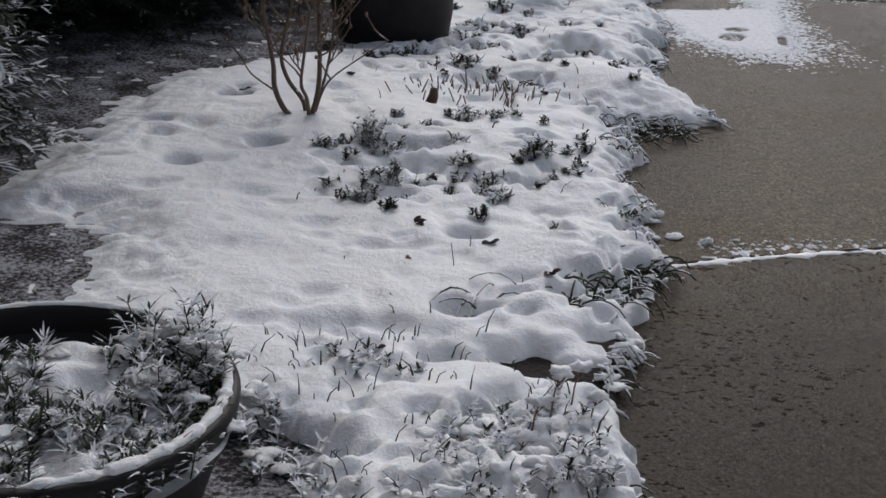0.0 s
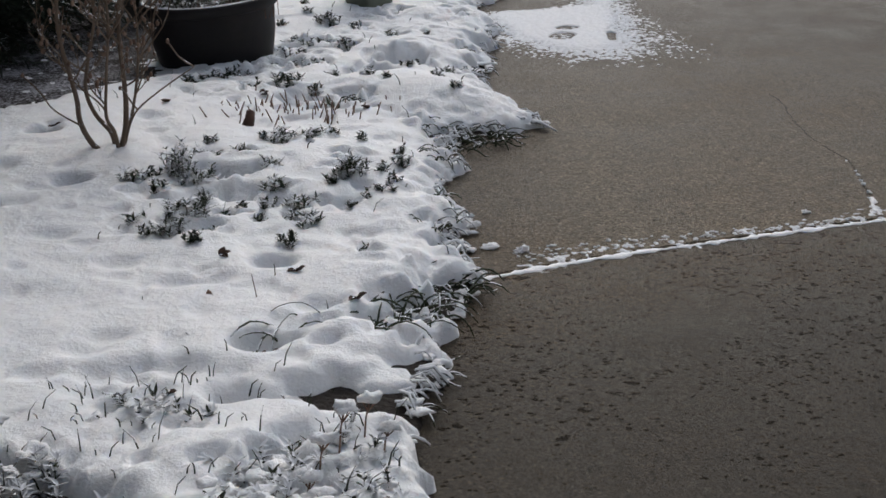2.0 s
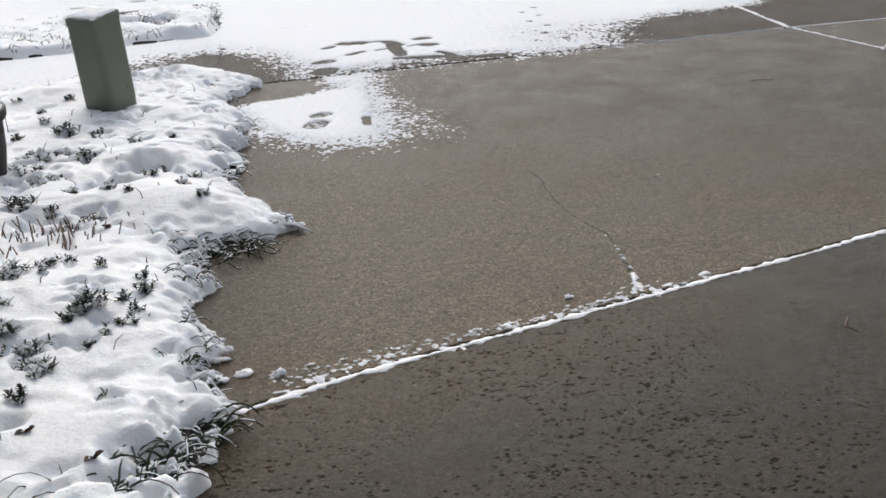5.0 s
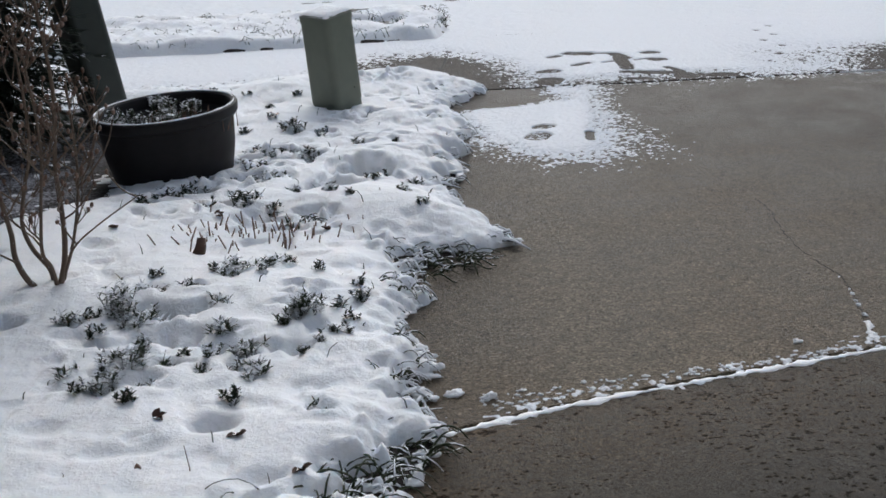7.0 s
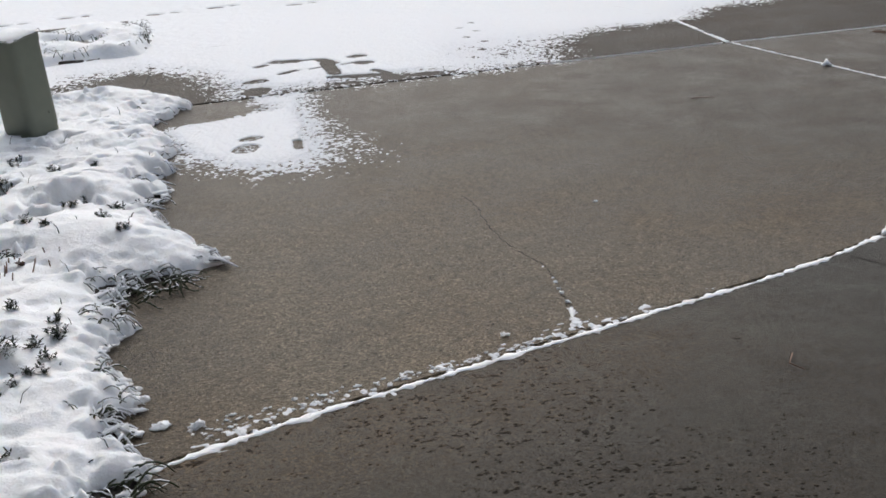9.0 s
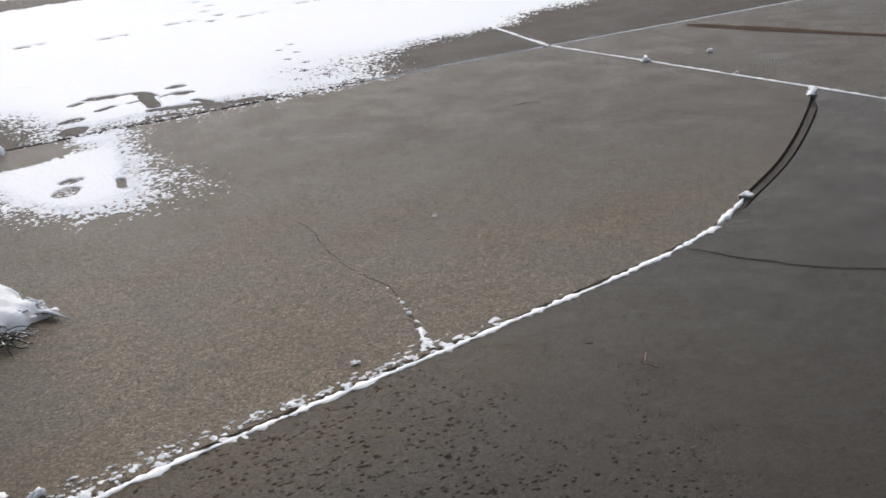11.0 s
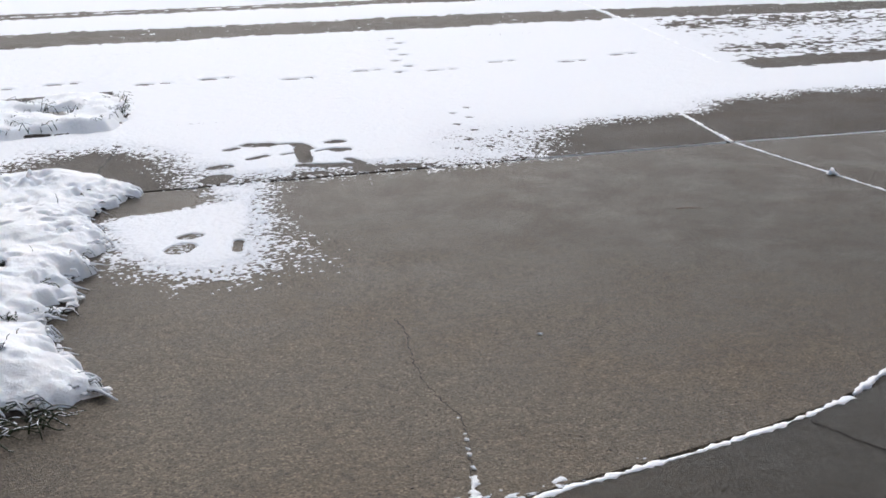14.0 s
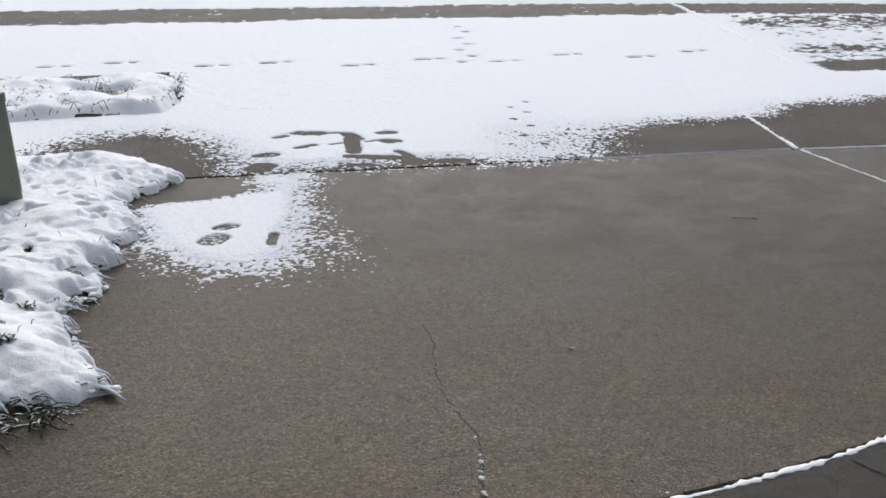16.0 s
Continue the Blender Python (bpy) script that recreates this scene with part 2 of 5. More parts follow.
CONIFER_SNOW = foliage("snowy_conifer_scales", (0.010, 0.017, 0.011), (0.032, 0.045, 0.028), 0.42, 10)
BARK_SNOW = foliage("twig_bark_snow", (0.10, 0.07, 0.05), (0.17, 0.125, 0.09), 0.35, 40)

STALK_SNOW = foliage("dry_stalk_snow", (0.11, 0.065, 0.045), (0.24, 0.16, 0.12), 0.30, 40)
BLADE_GREEN = foliage("green_grass_blade", (0.012, 0.020, 0.009), (0.050, 0.064, 0.030), 0.36, 30)
# ---- mesh helpers ----
def mesh_of(name, verts, faces, mat, smooth=True):
    me = bpy.data.meshes.new(name)
    me.from_pydata([tuple(v) for v in verts], [], faces)
    me.materials.append(mat)
    if smooth:
        me.polygons.foreach_set("use_smooth", [True] * len(me.polygons))
    me.update()
    return me


def thing(name, verts, faces, mat, label="", category="", group="", kind="", smooth=True):
    return tagged(new(name, mesh_of(name, verts, faces, mat, smooth)), label, category, group, kind)


def piece(name, verts, faces, mat, parent, label="", smooth=True):
    ob = new(name, mesh_of(name, verts, faces, mat, smooth))
    ob.parent = parent
    return tagged(ob, label)


def empty(name, m, label="", category="", group="", kind=""):
    ob = new(name)
    ob.matrix_world = m
    return tagged(ob, label, category, group, kind)


def hash2(ix, iy, seed):
    h = (ix.astype(np.int64) * 374761393 + iy.astype(np.int64) * 668265263 + seed * 974634599) & 0xFFFFFFFF
    h = ((h ^ (h >> 13)) * 1274126177) & 0xFFFFFFFF
    return ((h ^ (h >> 16)) & 0xFFFFFF) / float(0xFFFFFF)


def vnoise(x, y, size, seed=0):
    """Smooth value noise from -1 to 1 with features of that size in metres."""
    u, v = x / size, y / size
    iu, iv = np.floor(u), np.floor(v)
    fu, fv = u - iu, v - iv
    fu, fv = fu * fu * fu * (fu * (fu * 6 - 15) + 10), fv * fv * fv * (fv * (fv * 6 - 15) + 10)
    a, b = hash2(iu, iv, seed), hash2(iu + 1, iv, seed)
    c, d = hash2(iu, iv + 1, seed), hash2(iu + 1, iv + 1, seed)
    return 2 * ((a * (1 - fu) + b * fu) * (1 - fv) + (c * (1 - fu) + d * fu) * fv) - 1


def fbm(x, y, size, octaves=3, seed=0):
    out, amp = 0, 1.0
    for k in range(octaves):
        ang = 0.6 * k + 0.3
        out = out + amp * vnoise(x * math.cos(ang) - y * math.sin(ang), x * math.sin(ang) + y * math.cos(ang), size, seed + 17 * k)
        size, amp = size * 0.5, amp * 0.5
    return out / 1.6


def smooth01(a, b, v):
    t = np.clip((v - a) / (b - a), 0, 1)
    return t * t * (3 - 2 * t)


def seg_dist(x, y, pts, closed=False):
    best = np.full(np.shape(x), 1e9)
    n = len(pts)
    for k in range(n if closed else n - 1):
        (ax, ay), (bx, by) = pts[k], pts[(k + 1) % n]
        dx, dy = bx - ax, by - ay
        t = np.clip(((x - ax) * dx + (y - ay) * dy) / (dx * dx + dy * dy + 1e-12), 0, 1)
        best = np.minimum(best, np.hypot(x - ax - t * dx, y - ay - t * dy))
    return best


def inside_dist(x, y, poly):
    """Distance to a polygon's outline, positive inside."""
    ins = np.zeros(np.shape(x), bool)
    n = len(poly)
    for k in range(n):
        (ax, ay), (bx, by) = poly[k], poly[(k + 1) % n]
        if ay != by:
            ins ^= ((ay > y) != (by > y)) & (x < (bx - ax) * (y - ay) / (by - ay) + ax)
    d = seg_dist(x, y, poly, True)
    return np.where(ins, d, -d)


HEIGHTS = {}


def sheet(name, x0, x1, y0, y1, step, height, mat, cut=None, **tags):
    """A height field over a rectangle. cut: leaves out the cells that lie wholly below it."""
    xs, ys = np.linspace(x0, x1, int(round((x1 - x0) / step)) + 1), np.linspace(y0, y1, int(round((y1 - y0) / step)) + 1)
    X, Y = np.meshgrid(xs, ys)
    Z = height(X, Y)
    HEIGHTS[name] = (xs, ys, Z)
    nx, ny = len(xs), len(ys)
    idx = np.arange(nx * ny).reshape(ny, nx)
    quads = np.stack([idx[:-1, :-1], idx[:-1, 1:], idx[1:, 1:], idx[1:, :-1]], -1).reshape(-1, 4)
    zf = Z.ravel()
    if cut is not None:
        quads = quads[zf[quads].max(1) > cut]
    used, inv = np.unique(quads, return_inverse=True)
    quads = inv.reshape(-1, 4)
    co = np.stack([X.ravel()[used], Y.ravel()[used], zf[used]], -1)
    me = bpy.data.meshes.new(name)
    me.vertices.add(len(co))
    me.vertices.foreach_set("co", co.ravel())
    me.loops.add(quads.size)
    me.loops.foreach_set("vertex_index", quads.ravel().astype(np.int32))
    me.polygons.add(len(quads))
    me.polygons.foreach_set("loop_start", np.arange(0, quads.size, 4, dtype=np.int32))
    me.polygons.foreach_set("loop_total", np.full(len(quads), 4, dtype=np.int32))
    me.polygons.foreach_set("use_smooth", np.ones(len(quads), bool))
    me.materials.append(mat)
    me.update(calc_edges=True)
    return tagged(new(name, me), **tags)


class Build:
    """Gathers tubes, leaves and lumps into one mesh."""
    def __init__(self):
        self.v, self.f = [], []

    def tube(self, pts, r0, r1, sides=5, cap=True):
        pts = [Vector(p) for p in pts]
        base = len(self.v)
        n = len(pts)
        side = None
        for k, p in enumerate(pts):
            d = (pts[min(k + 1, n - 1)] - pts[max(k - 1, 0)])
            d = d.normalized() if d.length > 1e-9 else Vector((0, 0, 1))
            if side is None:
                side = d.orthogonal().normalized()
            side = (side - d * side.dot(d))
            side = side.normalized() if side.length > 1e-6 else d.orthogonal().normalized()
            up = d.cross(side)
            r = r0 + (r1 - r0) * k / max(1, n - 1)
            for s in range(sides):
                a = 2 * math.pi * s / sides
                self.v.append(p + side * (r * math.cos(a)) + up * (r * math.sin(a)))
        for k in range(n - 1):
            for s in range(sides):
                a, b = base + k * sides + s, base + k * sides + (s + 1) % sides
                self.f.append((a, b, b + sides, a + sides))
        if cap:
            self.f.append(tuple(base + s for s in reversed(range(sides))))
            self.f.append(tuple(base + (n - 1) * sides + s for s in range(sides)))

    def leaf(self, base, way, length, width, droop=0.3, fold=0.25, steps=3):
        """A narrow leaf with a keel, bending down towards its tip."""
        p, d = Vector(base), Vector(way).normalized()
        side = d.cross(Vector((0, 0, 1)))
        side = side.normalized() if side.length > 1e-3 else Vector((1, 0, 0))
        b = len(self.v)
        for k in range(steps):
            w = width * (0.45, 1.0, 0.7, 0.4)[min(k, 3)] * 0.5
            up = side.cross(d)
            self.v += [p - side * w + up * w * fold, p - up * w * fold, p + side * w + up * w * fold]
            p = p + d * (length / steps)
            d = (d + Vector((0, 0, -droop / steps))).normalized()
        self.v.append(p)
        for k in range(steps - 1):
            o = b + 3 * k
            self.f += [(o, o + 1, o + 4, o + 3), (o + 1, o + 2, o + 5, o + 4)]
        o = b + 3 * (steps - 1)
        self.f += [(o, o + 1, o + 3), (o + 1, o + 2, o + 3)]

    def lump(self, centre, rx, ry, rz, seed=0, rings=4, segs=7, rough=0.22):
        rnd = random.Random(seed)
        b = len(self.v)
        cx, cy, cz = centre
        self.v.append(Vector((cx, cy, cz + rz)))
        for i in range(1, rings):
            a = math.pi * i / rings
            for s in range(segs):
                q = 2 * math.pi * (s + 0.5 * (i % 2)) / segs
                k = 1 + rnd.uniform(-rough, rough)
                self.v.append(Vector((cx + rx * k * math.sin(a) * math.cos(q), cy + ry * k * math.sin(a) * math.sin(q), cz + rz * k * math.cos(a))))
        self.v.append(Vector((cx, cy, cz - rz)))
        last = len(self.v) - 1
        for s in range(segs):
            self.f.append((b, b + 1 + s, b + 1 + (s + 1) % segs))
            for i in range(rings - 2):
                o = b + 1 + i * segs
                self.f.append((o + s, o + segs + s, o + segs + (s + 1) % segs, o + (s + 1) % segs))
            o = b + 1 + (rings - 2) * segs
            self.f.append((o + s, last, o + (s + 1) % segs))

    def drift(self, centre, rx, ry, rz, rnd):
        """A soft irregular cushion of snow."""
        seed = rnd.randint(0, 9999)
        b = len(self.v)
        self.lump(centre, rx, ry, rz, seed, 8, 14, 0.0)
        c = Vector(centre)
        for k in range(b, len(self.v)):
            p = self.v[k] - c
            q = p / max(rx, ry)
            n = noise.noise(q * 1.6 + Vector((seed, 0, 0))) * 0.8 + noise.noise(q * 3.4 + Vector((0, seed, 0))) * 0.45
            p = p * (1 + n)
            if p.z < 0:
                p.z *= 0.5
            self.v[k] = c + p

    def thing(self, name, mat, **tags):
        return thing(name, self.v, self.f, mat, **tags)

    def piece(self, name, mat, parent, label="", smooth=True):
        return piece(name, self.v, self.f, mat, parent, label, smooth)


def lathe(profile, segs=48, closed=True):
    """A turned shape from (radius, height) pairs."""
    v, f = [], []
    for r, z in profile:
        for s in range(segs):
            a = 2 * math.pi * s / segs
            v.append((r * math.cos(a), r * math.sin(a), z))
    for k in range(len(profile) - 1):
        for s in range(segs):
            a, b = k * segs + s, k * segs + (s + 1) % segs
            f.append((a, b, b + segs, a + segs))
    return v, f


def prism(outline, z0, z1):
    n = len(outline)
    v = [(x, y, z0) for x, y in outline] + [(x, y, z1) for x, y in outline]
    f = [tuple(reversed(range(n))), tuple(range(n, 2 * n))]
    f += [(k, (k + 1) % n, n + (k + 1) % n, n + k) for k in range(n)]
    return v, f


def spline(pts, n):
    """Points along a smooth curve through pts."""
    out = []
    P = [Vector((*p, 0)) if len(p) == 2 else Vector(p) for p in pts]
    m = len(P)
    for k in range(m - 1):
        a, b, c, d = P[max(k - 1, 0)], P[k], P[k + 1], P[min(k + 2, m - 1)]
        for i in range(n):
            t = i / n
            out.append(0.5 * ((2 * b) + (c - a) * t + (2 * a - 5 * b + 4 * c - d) * t * t + (3 * b - a - 3 * c + d) * t ** 3))
    out.append(P[-1])
    return out

# ---- plan: the lines that divide the ground ----
BED_EDGE = [(-1.75, -6.2), (-1.63, -5.3), (-1.60, -4.93), (-1.575, -4.76), (-1.56, -4.60), (-1.527, -4.47), (-1.465, -4.37), (-1.46, -4.30), (-1.42, -4.20), (-1.40, -4.08), (-1.30, -3.97),
            (-1.25, -3.83), (-1.25, -3.74), (-1.31, -3.66), (-1.23, -3.60), (-1.26, -3.53), (-1.185, -3.45), (-1.18, -3.38), (-1.20, -3.25), (-1.185, -3.12), (-1.15, -3.0), (-1.06, -2.90),
            (-1.09, -2.76), (-1.06, -2.66), (-0.93, -2.55), (-0.80, -2.50), (-0.675, -2.455), (-0.72, -2.34), (-0.735, -2.22), (-0.785, -2.0), (-0.74, -1.90), (-0.80, -1.77), (-0.70, -1.66),
            (-0.625, -1.48), (-0.63, -1.30), (-0.53, -1.20), (-0.55, -1.0), (-0.43, -0.86), (-0.42, -0.62), (-0.46, -0.46), (-0.35, -0.22)] + [(-0.13, 0.05), (-0.28, 0.33), (-0.5, 0.55), (-0.72, 0.62), (-1.05, 0.48)]
BED = BED_EDGE + [(-1.5, 0.42), (-7.0, 0.45), (-7.0, -6.2)]
ARC_AT = [(-1.45, -3.84), (-1.28, -3.80), (-0.81, -3.69), (0.04, -3.56), (0.91, -3.422), (1.36, -3.30), (1.63, -3.15), (2.16, -2.85), (2.78, -2.41), (3.18, -2.09)]
JX = 3.18
ARC = [(x, y - 0.012) for x, y in ARC_AT]
arc_line = [(p.x, p.y) for p in spline(ARC, 6)]


def street_bend(x, y):
    """The street curves towards the house to the right."""
    return np.maximum(0, x - 4.0) ** 2 * np.interp(y, [4, 6, 8.5, 13], [0, 0.016, 0.04, 0.036])


# ---- the ground, out to the horizon ----
def far_ground(X, Y):
    return np.full(np.shape(X), -0.16) + 0.0 * X


ground = sheet("ground", -300, 300, -300, 300, 20, far_ground, SNOW, label="snow-covered ground reaching the horizon", category="ground", kind="structure")

# ---- driveway slabs with recessed joints ----
driveway = empty("driveway", pose(0, 0, 0), "damp brown-grey concrete driveway with snow-filled joints", "driveway", kind="structure")
GAP = 0.011


def slab(outline, mat, label, name="slab"):
    v, f = prism(outline, -0.1, 0.0)
    return piece(name, v, f, mat, driveway, label, False)


def off(line, d):
    """A line moved sideways to its left by d."""
    out = []
    for k, (x, y) in enumerate(line):
        ax, ay = line[max(k - 1, 0)]
        bx, by = line[min(k + 1, len(line) - 1)]
        l = math.hypot(bx - ax, by - ay)
        out.append((x - (by - ay) / l * d, y + (bx - ax) / l * d))
    return out


def arc_gap(x):
    """The joint opens where its filler has weathered away."""
    return GAP + 0.030 * float(smooth01(1.36, 1.6, np.array(x)) * smooth01(2.98, 2.80, np.array(x)))


up_arc = off(arc_line, GAP)
low_arc = [off(arc_line, -arc_gap(x))[k] for k, (x, y) in enumerate(arc_line)]
up_arc[-1], low_arc[-1] = (JX - GAP, up_arc[-1][1]), (JX - GAP, low_arc[-1][1] - 0.004)
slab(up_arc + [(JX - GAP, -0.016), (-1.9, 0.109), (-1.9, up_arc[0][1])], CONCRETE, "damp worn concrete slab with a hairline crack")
slab([(-1.9, -9), (JX - GAP, -9)] + list(reversed(low_arc)) + [(-1.9, low_arc[0][1])], CONCRETE_PITTED, "wet pitted concrete slab")
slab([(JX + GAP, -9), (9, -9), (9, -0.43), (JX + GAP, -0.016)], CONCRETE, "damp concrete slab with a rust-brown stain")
slab([(-1.9, 0.143), (JX - 0.02, 0.018), (3.62, 1.75), (-1.9, 1.75)], CONCRETE_STREET, "concrete apron slab half covered by snow")
slab([(JX + GAP, 0.018), (9, -0.39), (9, 1.75), (3.64, 1.75)], CONCRETE_STREET, "concrete apron slab with melted snow")
strip = [k for k, (x, y) in enumerate(arc_line) if 1.45 < x < 2.92]
strip_a, strip_b = off(arc_line, -0.001), off(arc_line, -0.028)
sv, sf = prism([strip_b[k] for k in strip] + [strip_a[k] for k in reversed(strip)], -0.05, -0.005)
piece("expansion_strip", sv, sf, CONCRETE_STREET, driveway, "weathered grey filler strip in the open joint", False)
bv, bf = prism([(-1.95, -9.2), (9.1, -9.2), (9.1, 1.8), (-1.95, 1.8)], -0.14, -0.016)
piece("joint_bed", bv, bf, JOINT, driveway, "dark dirt in the joints", False)

v, f = prism([(-4.94, -9.1), (-1.91, -9.1), (-1.91, -6.33), (-4.94, -6.33)], -0.1, 0.0)
thing("front_walk", v, f, CONCRETE, "damp plain concrete walk by the house", "pavement", kind="structure", smooth=False)
sidewalk = empty("sidewalk", pose(0, 0, 0), "snow-covered concrete sidewalk slabs", "sidewalk", kind="structure")
for k in range(5):
    x1 = -1.92 - 1.5 * k
    v, f = prism([(x1 - 1.49, 0.46), (x1, 0.46), (x1, 1.62), (x1 - 1.49, 1.62)], -0.1, -0.004)
    piece("slab", v, f, CONCRETE_STREET, sidewalk, smooth=False)

# the street: one concrete sheet that bends away
sv, sf = [], []
for i, x in enumerate(np.linspace(-24, 40, 65)):
    b0, b1 = 0.0, float(street_bend(np.array(min(x, 16.0)), np.array(13.0)))
    sv += [(x, 1.752, -0.006), (x, 13.6 - b1, -0.006), (x, 13.6 - b1, -0.15), (x, 1.752, -0.15)]
    if i:
        o = 4 * i
        sf += [(o - 4, o, o + 1, o - 3), (o - 3, o + 1, o + 2, o - 2), (o - 1, o + 3, o, o - 4)]
street = thing("road", sv, sf, CONCRETE_STREET, "pale concrete street with wet tyre tracks through snow", "road", kind="structure", smooth=False)

# ---- bare soil of the bed ----
# shallow openings in the snow: place, size, depth
HOLES = [(-2.63, -2.89, 0.05, 0.025), (-2.76, -3.14, 0.05, 0.025), (-2.39, -2.33, 0.04, 0.02), (-2.10, -4.31, 0.08, 0.028), (-2.14, -4.38, 0.09, 0.02),
         (-1.95, -4.36, 0.08, 0.02), (-1.83, -4.47, 0.05, 0.03), (-1.78, -4.21, 0.035, 0.04), (-1.60, -4.50, 0.11, 0.05), (-1.70, -4.48, 0.09, 0.05),
         (-1.55, -4.63, 0.05, 0.05), (-1.78, -3.78, 0.03, 0.03), (-1.53, -3.60, 0.05, 0.02), (-2.86, -3.50, 0.08, 0.05), (-2.40, -3.0, 0.1, 0.008),
         (-1.34, -3.92, 0.08, 0.09), (-1.43, -4.02, 0.07, 0.08), (-1.24, -3.52, 0.05, 0.07), (-1.26, -3.66, 0.05, 0.07), (-1.0, -2.60, 0.10, 0.10), (-0.88, -2.57, 0.07, 0.08), (-1.13, -2.8, 0.04, 0.05),
         (-0.80, -1.86, 0.04, 0.06), (-0.72, -1.45, 0.04, 0.06), (-1.52, -4.0, 0.05, 0.05), (-1.9, -3.17, 0.07, 0.05), (-1.82, -3.2, 0.06, 0.05), (-1.86, -4.9, 0.07, 0.06), (-1.82, -4.8, 0.06, 0.06),
         (-2.3, -4.9, 0.1, 0.08), (-2.3, -5.02, 0.1, 0.08), (-2.22, -4.78, 0.06, 0.05), (-1.2, -1.82, 0.09, 0.09), (-1.06, -1.64, 0.11, 0.10), (-1.5, -1.55, 0.06, 0.05), (-1.72, -1.7, 0.07, 0.05)]
# pits down to the soil, then soft old animal prints
PITS = [(-2.42, -2.41), (-2.31, -2.95), (-2.55, -3.17), (-1.92, -4.45), (-1.77, -3.76), (-1.85, -4.22), (-2.80, -3.66), (-2.75, -3.74), (-2.67, -2.73), (-2.75, -2.29), (-2.87, -2.88), (-2.92, -2.83), (-2.86, -2.70)]
PRINTS = [(-2.20, -4.32), (-2.20, -4.40), (-2.32, -4.30), (-2.17, -4.14), (-2.01, -4.32), (-2.52, -2.80), (-2.45, -3.15), (-2.61, -3.41), (-2.33, -3.44), (-2.16, -3.68), (-2.07, -2.34), (-2.22, -4.20), (-2.02, -3.85), (-1.93, -3.85), (-1.70, -4.06), (-2.08, -4.41)]
HOLLOWS = [(-1.76, -4.455, 0.075), (-1.69, -4.43, 0.07), (-1.615, -4.48, 0.04), (-1.625, -4.55, 0.045), (-1.67, -4.60, 0.035), (-2.265, -4.74, 0.07), (-2.20, -4.87, 0.08), (-2.28, -4.90, 0.1), (-1.865, -4.75, 0.05), (-1.82, -4.67, 0.045), (-1.90, -4.87, 0.06), (-1.83, -4.93, 0.07),
           (-1.22, -1.80, 0.08), (-1.06, -1.63, 0.10), (-1.33, -1.85, 0.05), (-1.02, -2.58, 0.09), (-0.95, -2.60, 0.07), (-1.28, -3.66, 0.05), (-1.23, -3.54, 0.05), (-0.80, -1.83, 0.05), (-0.74, -1.62, 0.05), (-1.40, -4.08, 0.07), (-1.50, -4.10, 0.06), (-1.37, -3.98, 0.05),
           (-1.92, -2.98, 0.07), (-1.85, -3.03, 0.07), (-1.77, -3.02, 0.05), (-1.54, -3.37, 0.05)]
# places where plants make the snow lumpy: centre, reach
LUMPY = [(-1.85, -3.2, 0.34), (-1.6, -3.2, 0.25), (-1.45, -1.5, 0.4), (-1.5, -2.2, 0.28), (-1.9, -4.8, 0.3), (-2.25, -4.8, 0.2), (-1.1, -1.2, 0.35), (-0.8, -0.5, 0.4), (-1.55, -4.25, 0.22), (-1.75, -1.85, 0.25)]
MOUNDS = [(-1.05, -2.15, 0.24, 0.055), (-0.90, -2.3, 0.14, 0.02), (-1.0, -1.55, 0.22, 0.05), (-0.72, -1.2, 0.2, 0.04), (-0.72, -0.8, 0.16, 0.035),
          (-0.62, -0.45, 0.14, 0.03), (-1.3, -2.0, 0.2, 0.02), (-1.35, -3.45, 0.22, 0.035), (-1.36, -3.0, 0.2, 0.025), (-1.62, -3.0, 0.3, 0.025),
          (-1.0, 0.1, 0.28, 0.05), (-0.55, 0.2, 0.2, 0.05), (-1.28, -0.05, 0.16, 0.035), (-1.25, -0.6, 0.2, 0.03), (-1.15, -1.15, 0.2, 0.02),
          (-1.7, -4.95, 0.16, 0.045), (-1.62, -4.7, 0.12, 0.03), (-1.9, -4.75, 0.2, 0.035), (-1.95, -5.1, 0.2, 0.05), (-1.35, -4.05, 0.12, 0.025),
          (-1.5, -3.85, 0.16, 0.03), (-1.3, -2.62, 0.14, 0.02), (-1.85, -2.55, 0.2, 0.015)]


def soil_height(X, Y):
    d = inside_dist(X, Y, BED)
    # soil runs out past the snow, a dark rim for the shadow line there
    return -0.02 + 0.035 * smooth01(-0.012, 0.018, d + 0.02 * fbm(X, Y, 0.12, 2, 3)) 


SHELTER = [(-1.9, 0.1), (-1.98, -1.0), (-2.10, -1.55), (-2.37, -1.79), (-2.68, -2.05), (-2.80, -2.35), (-2.90, -2.8), (-2.97, -3.24), (-3.02, -3.45), (-2.85, -3.55), (-2.72, -3.68), (-2.66, -4.0), (-2.75, -4.4), (-3.3, -5.2), (-7, -5.6), (-7, 0.1)]


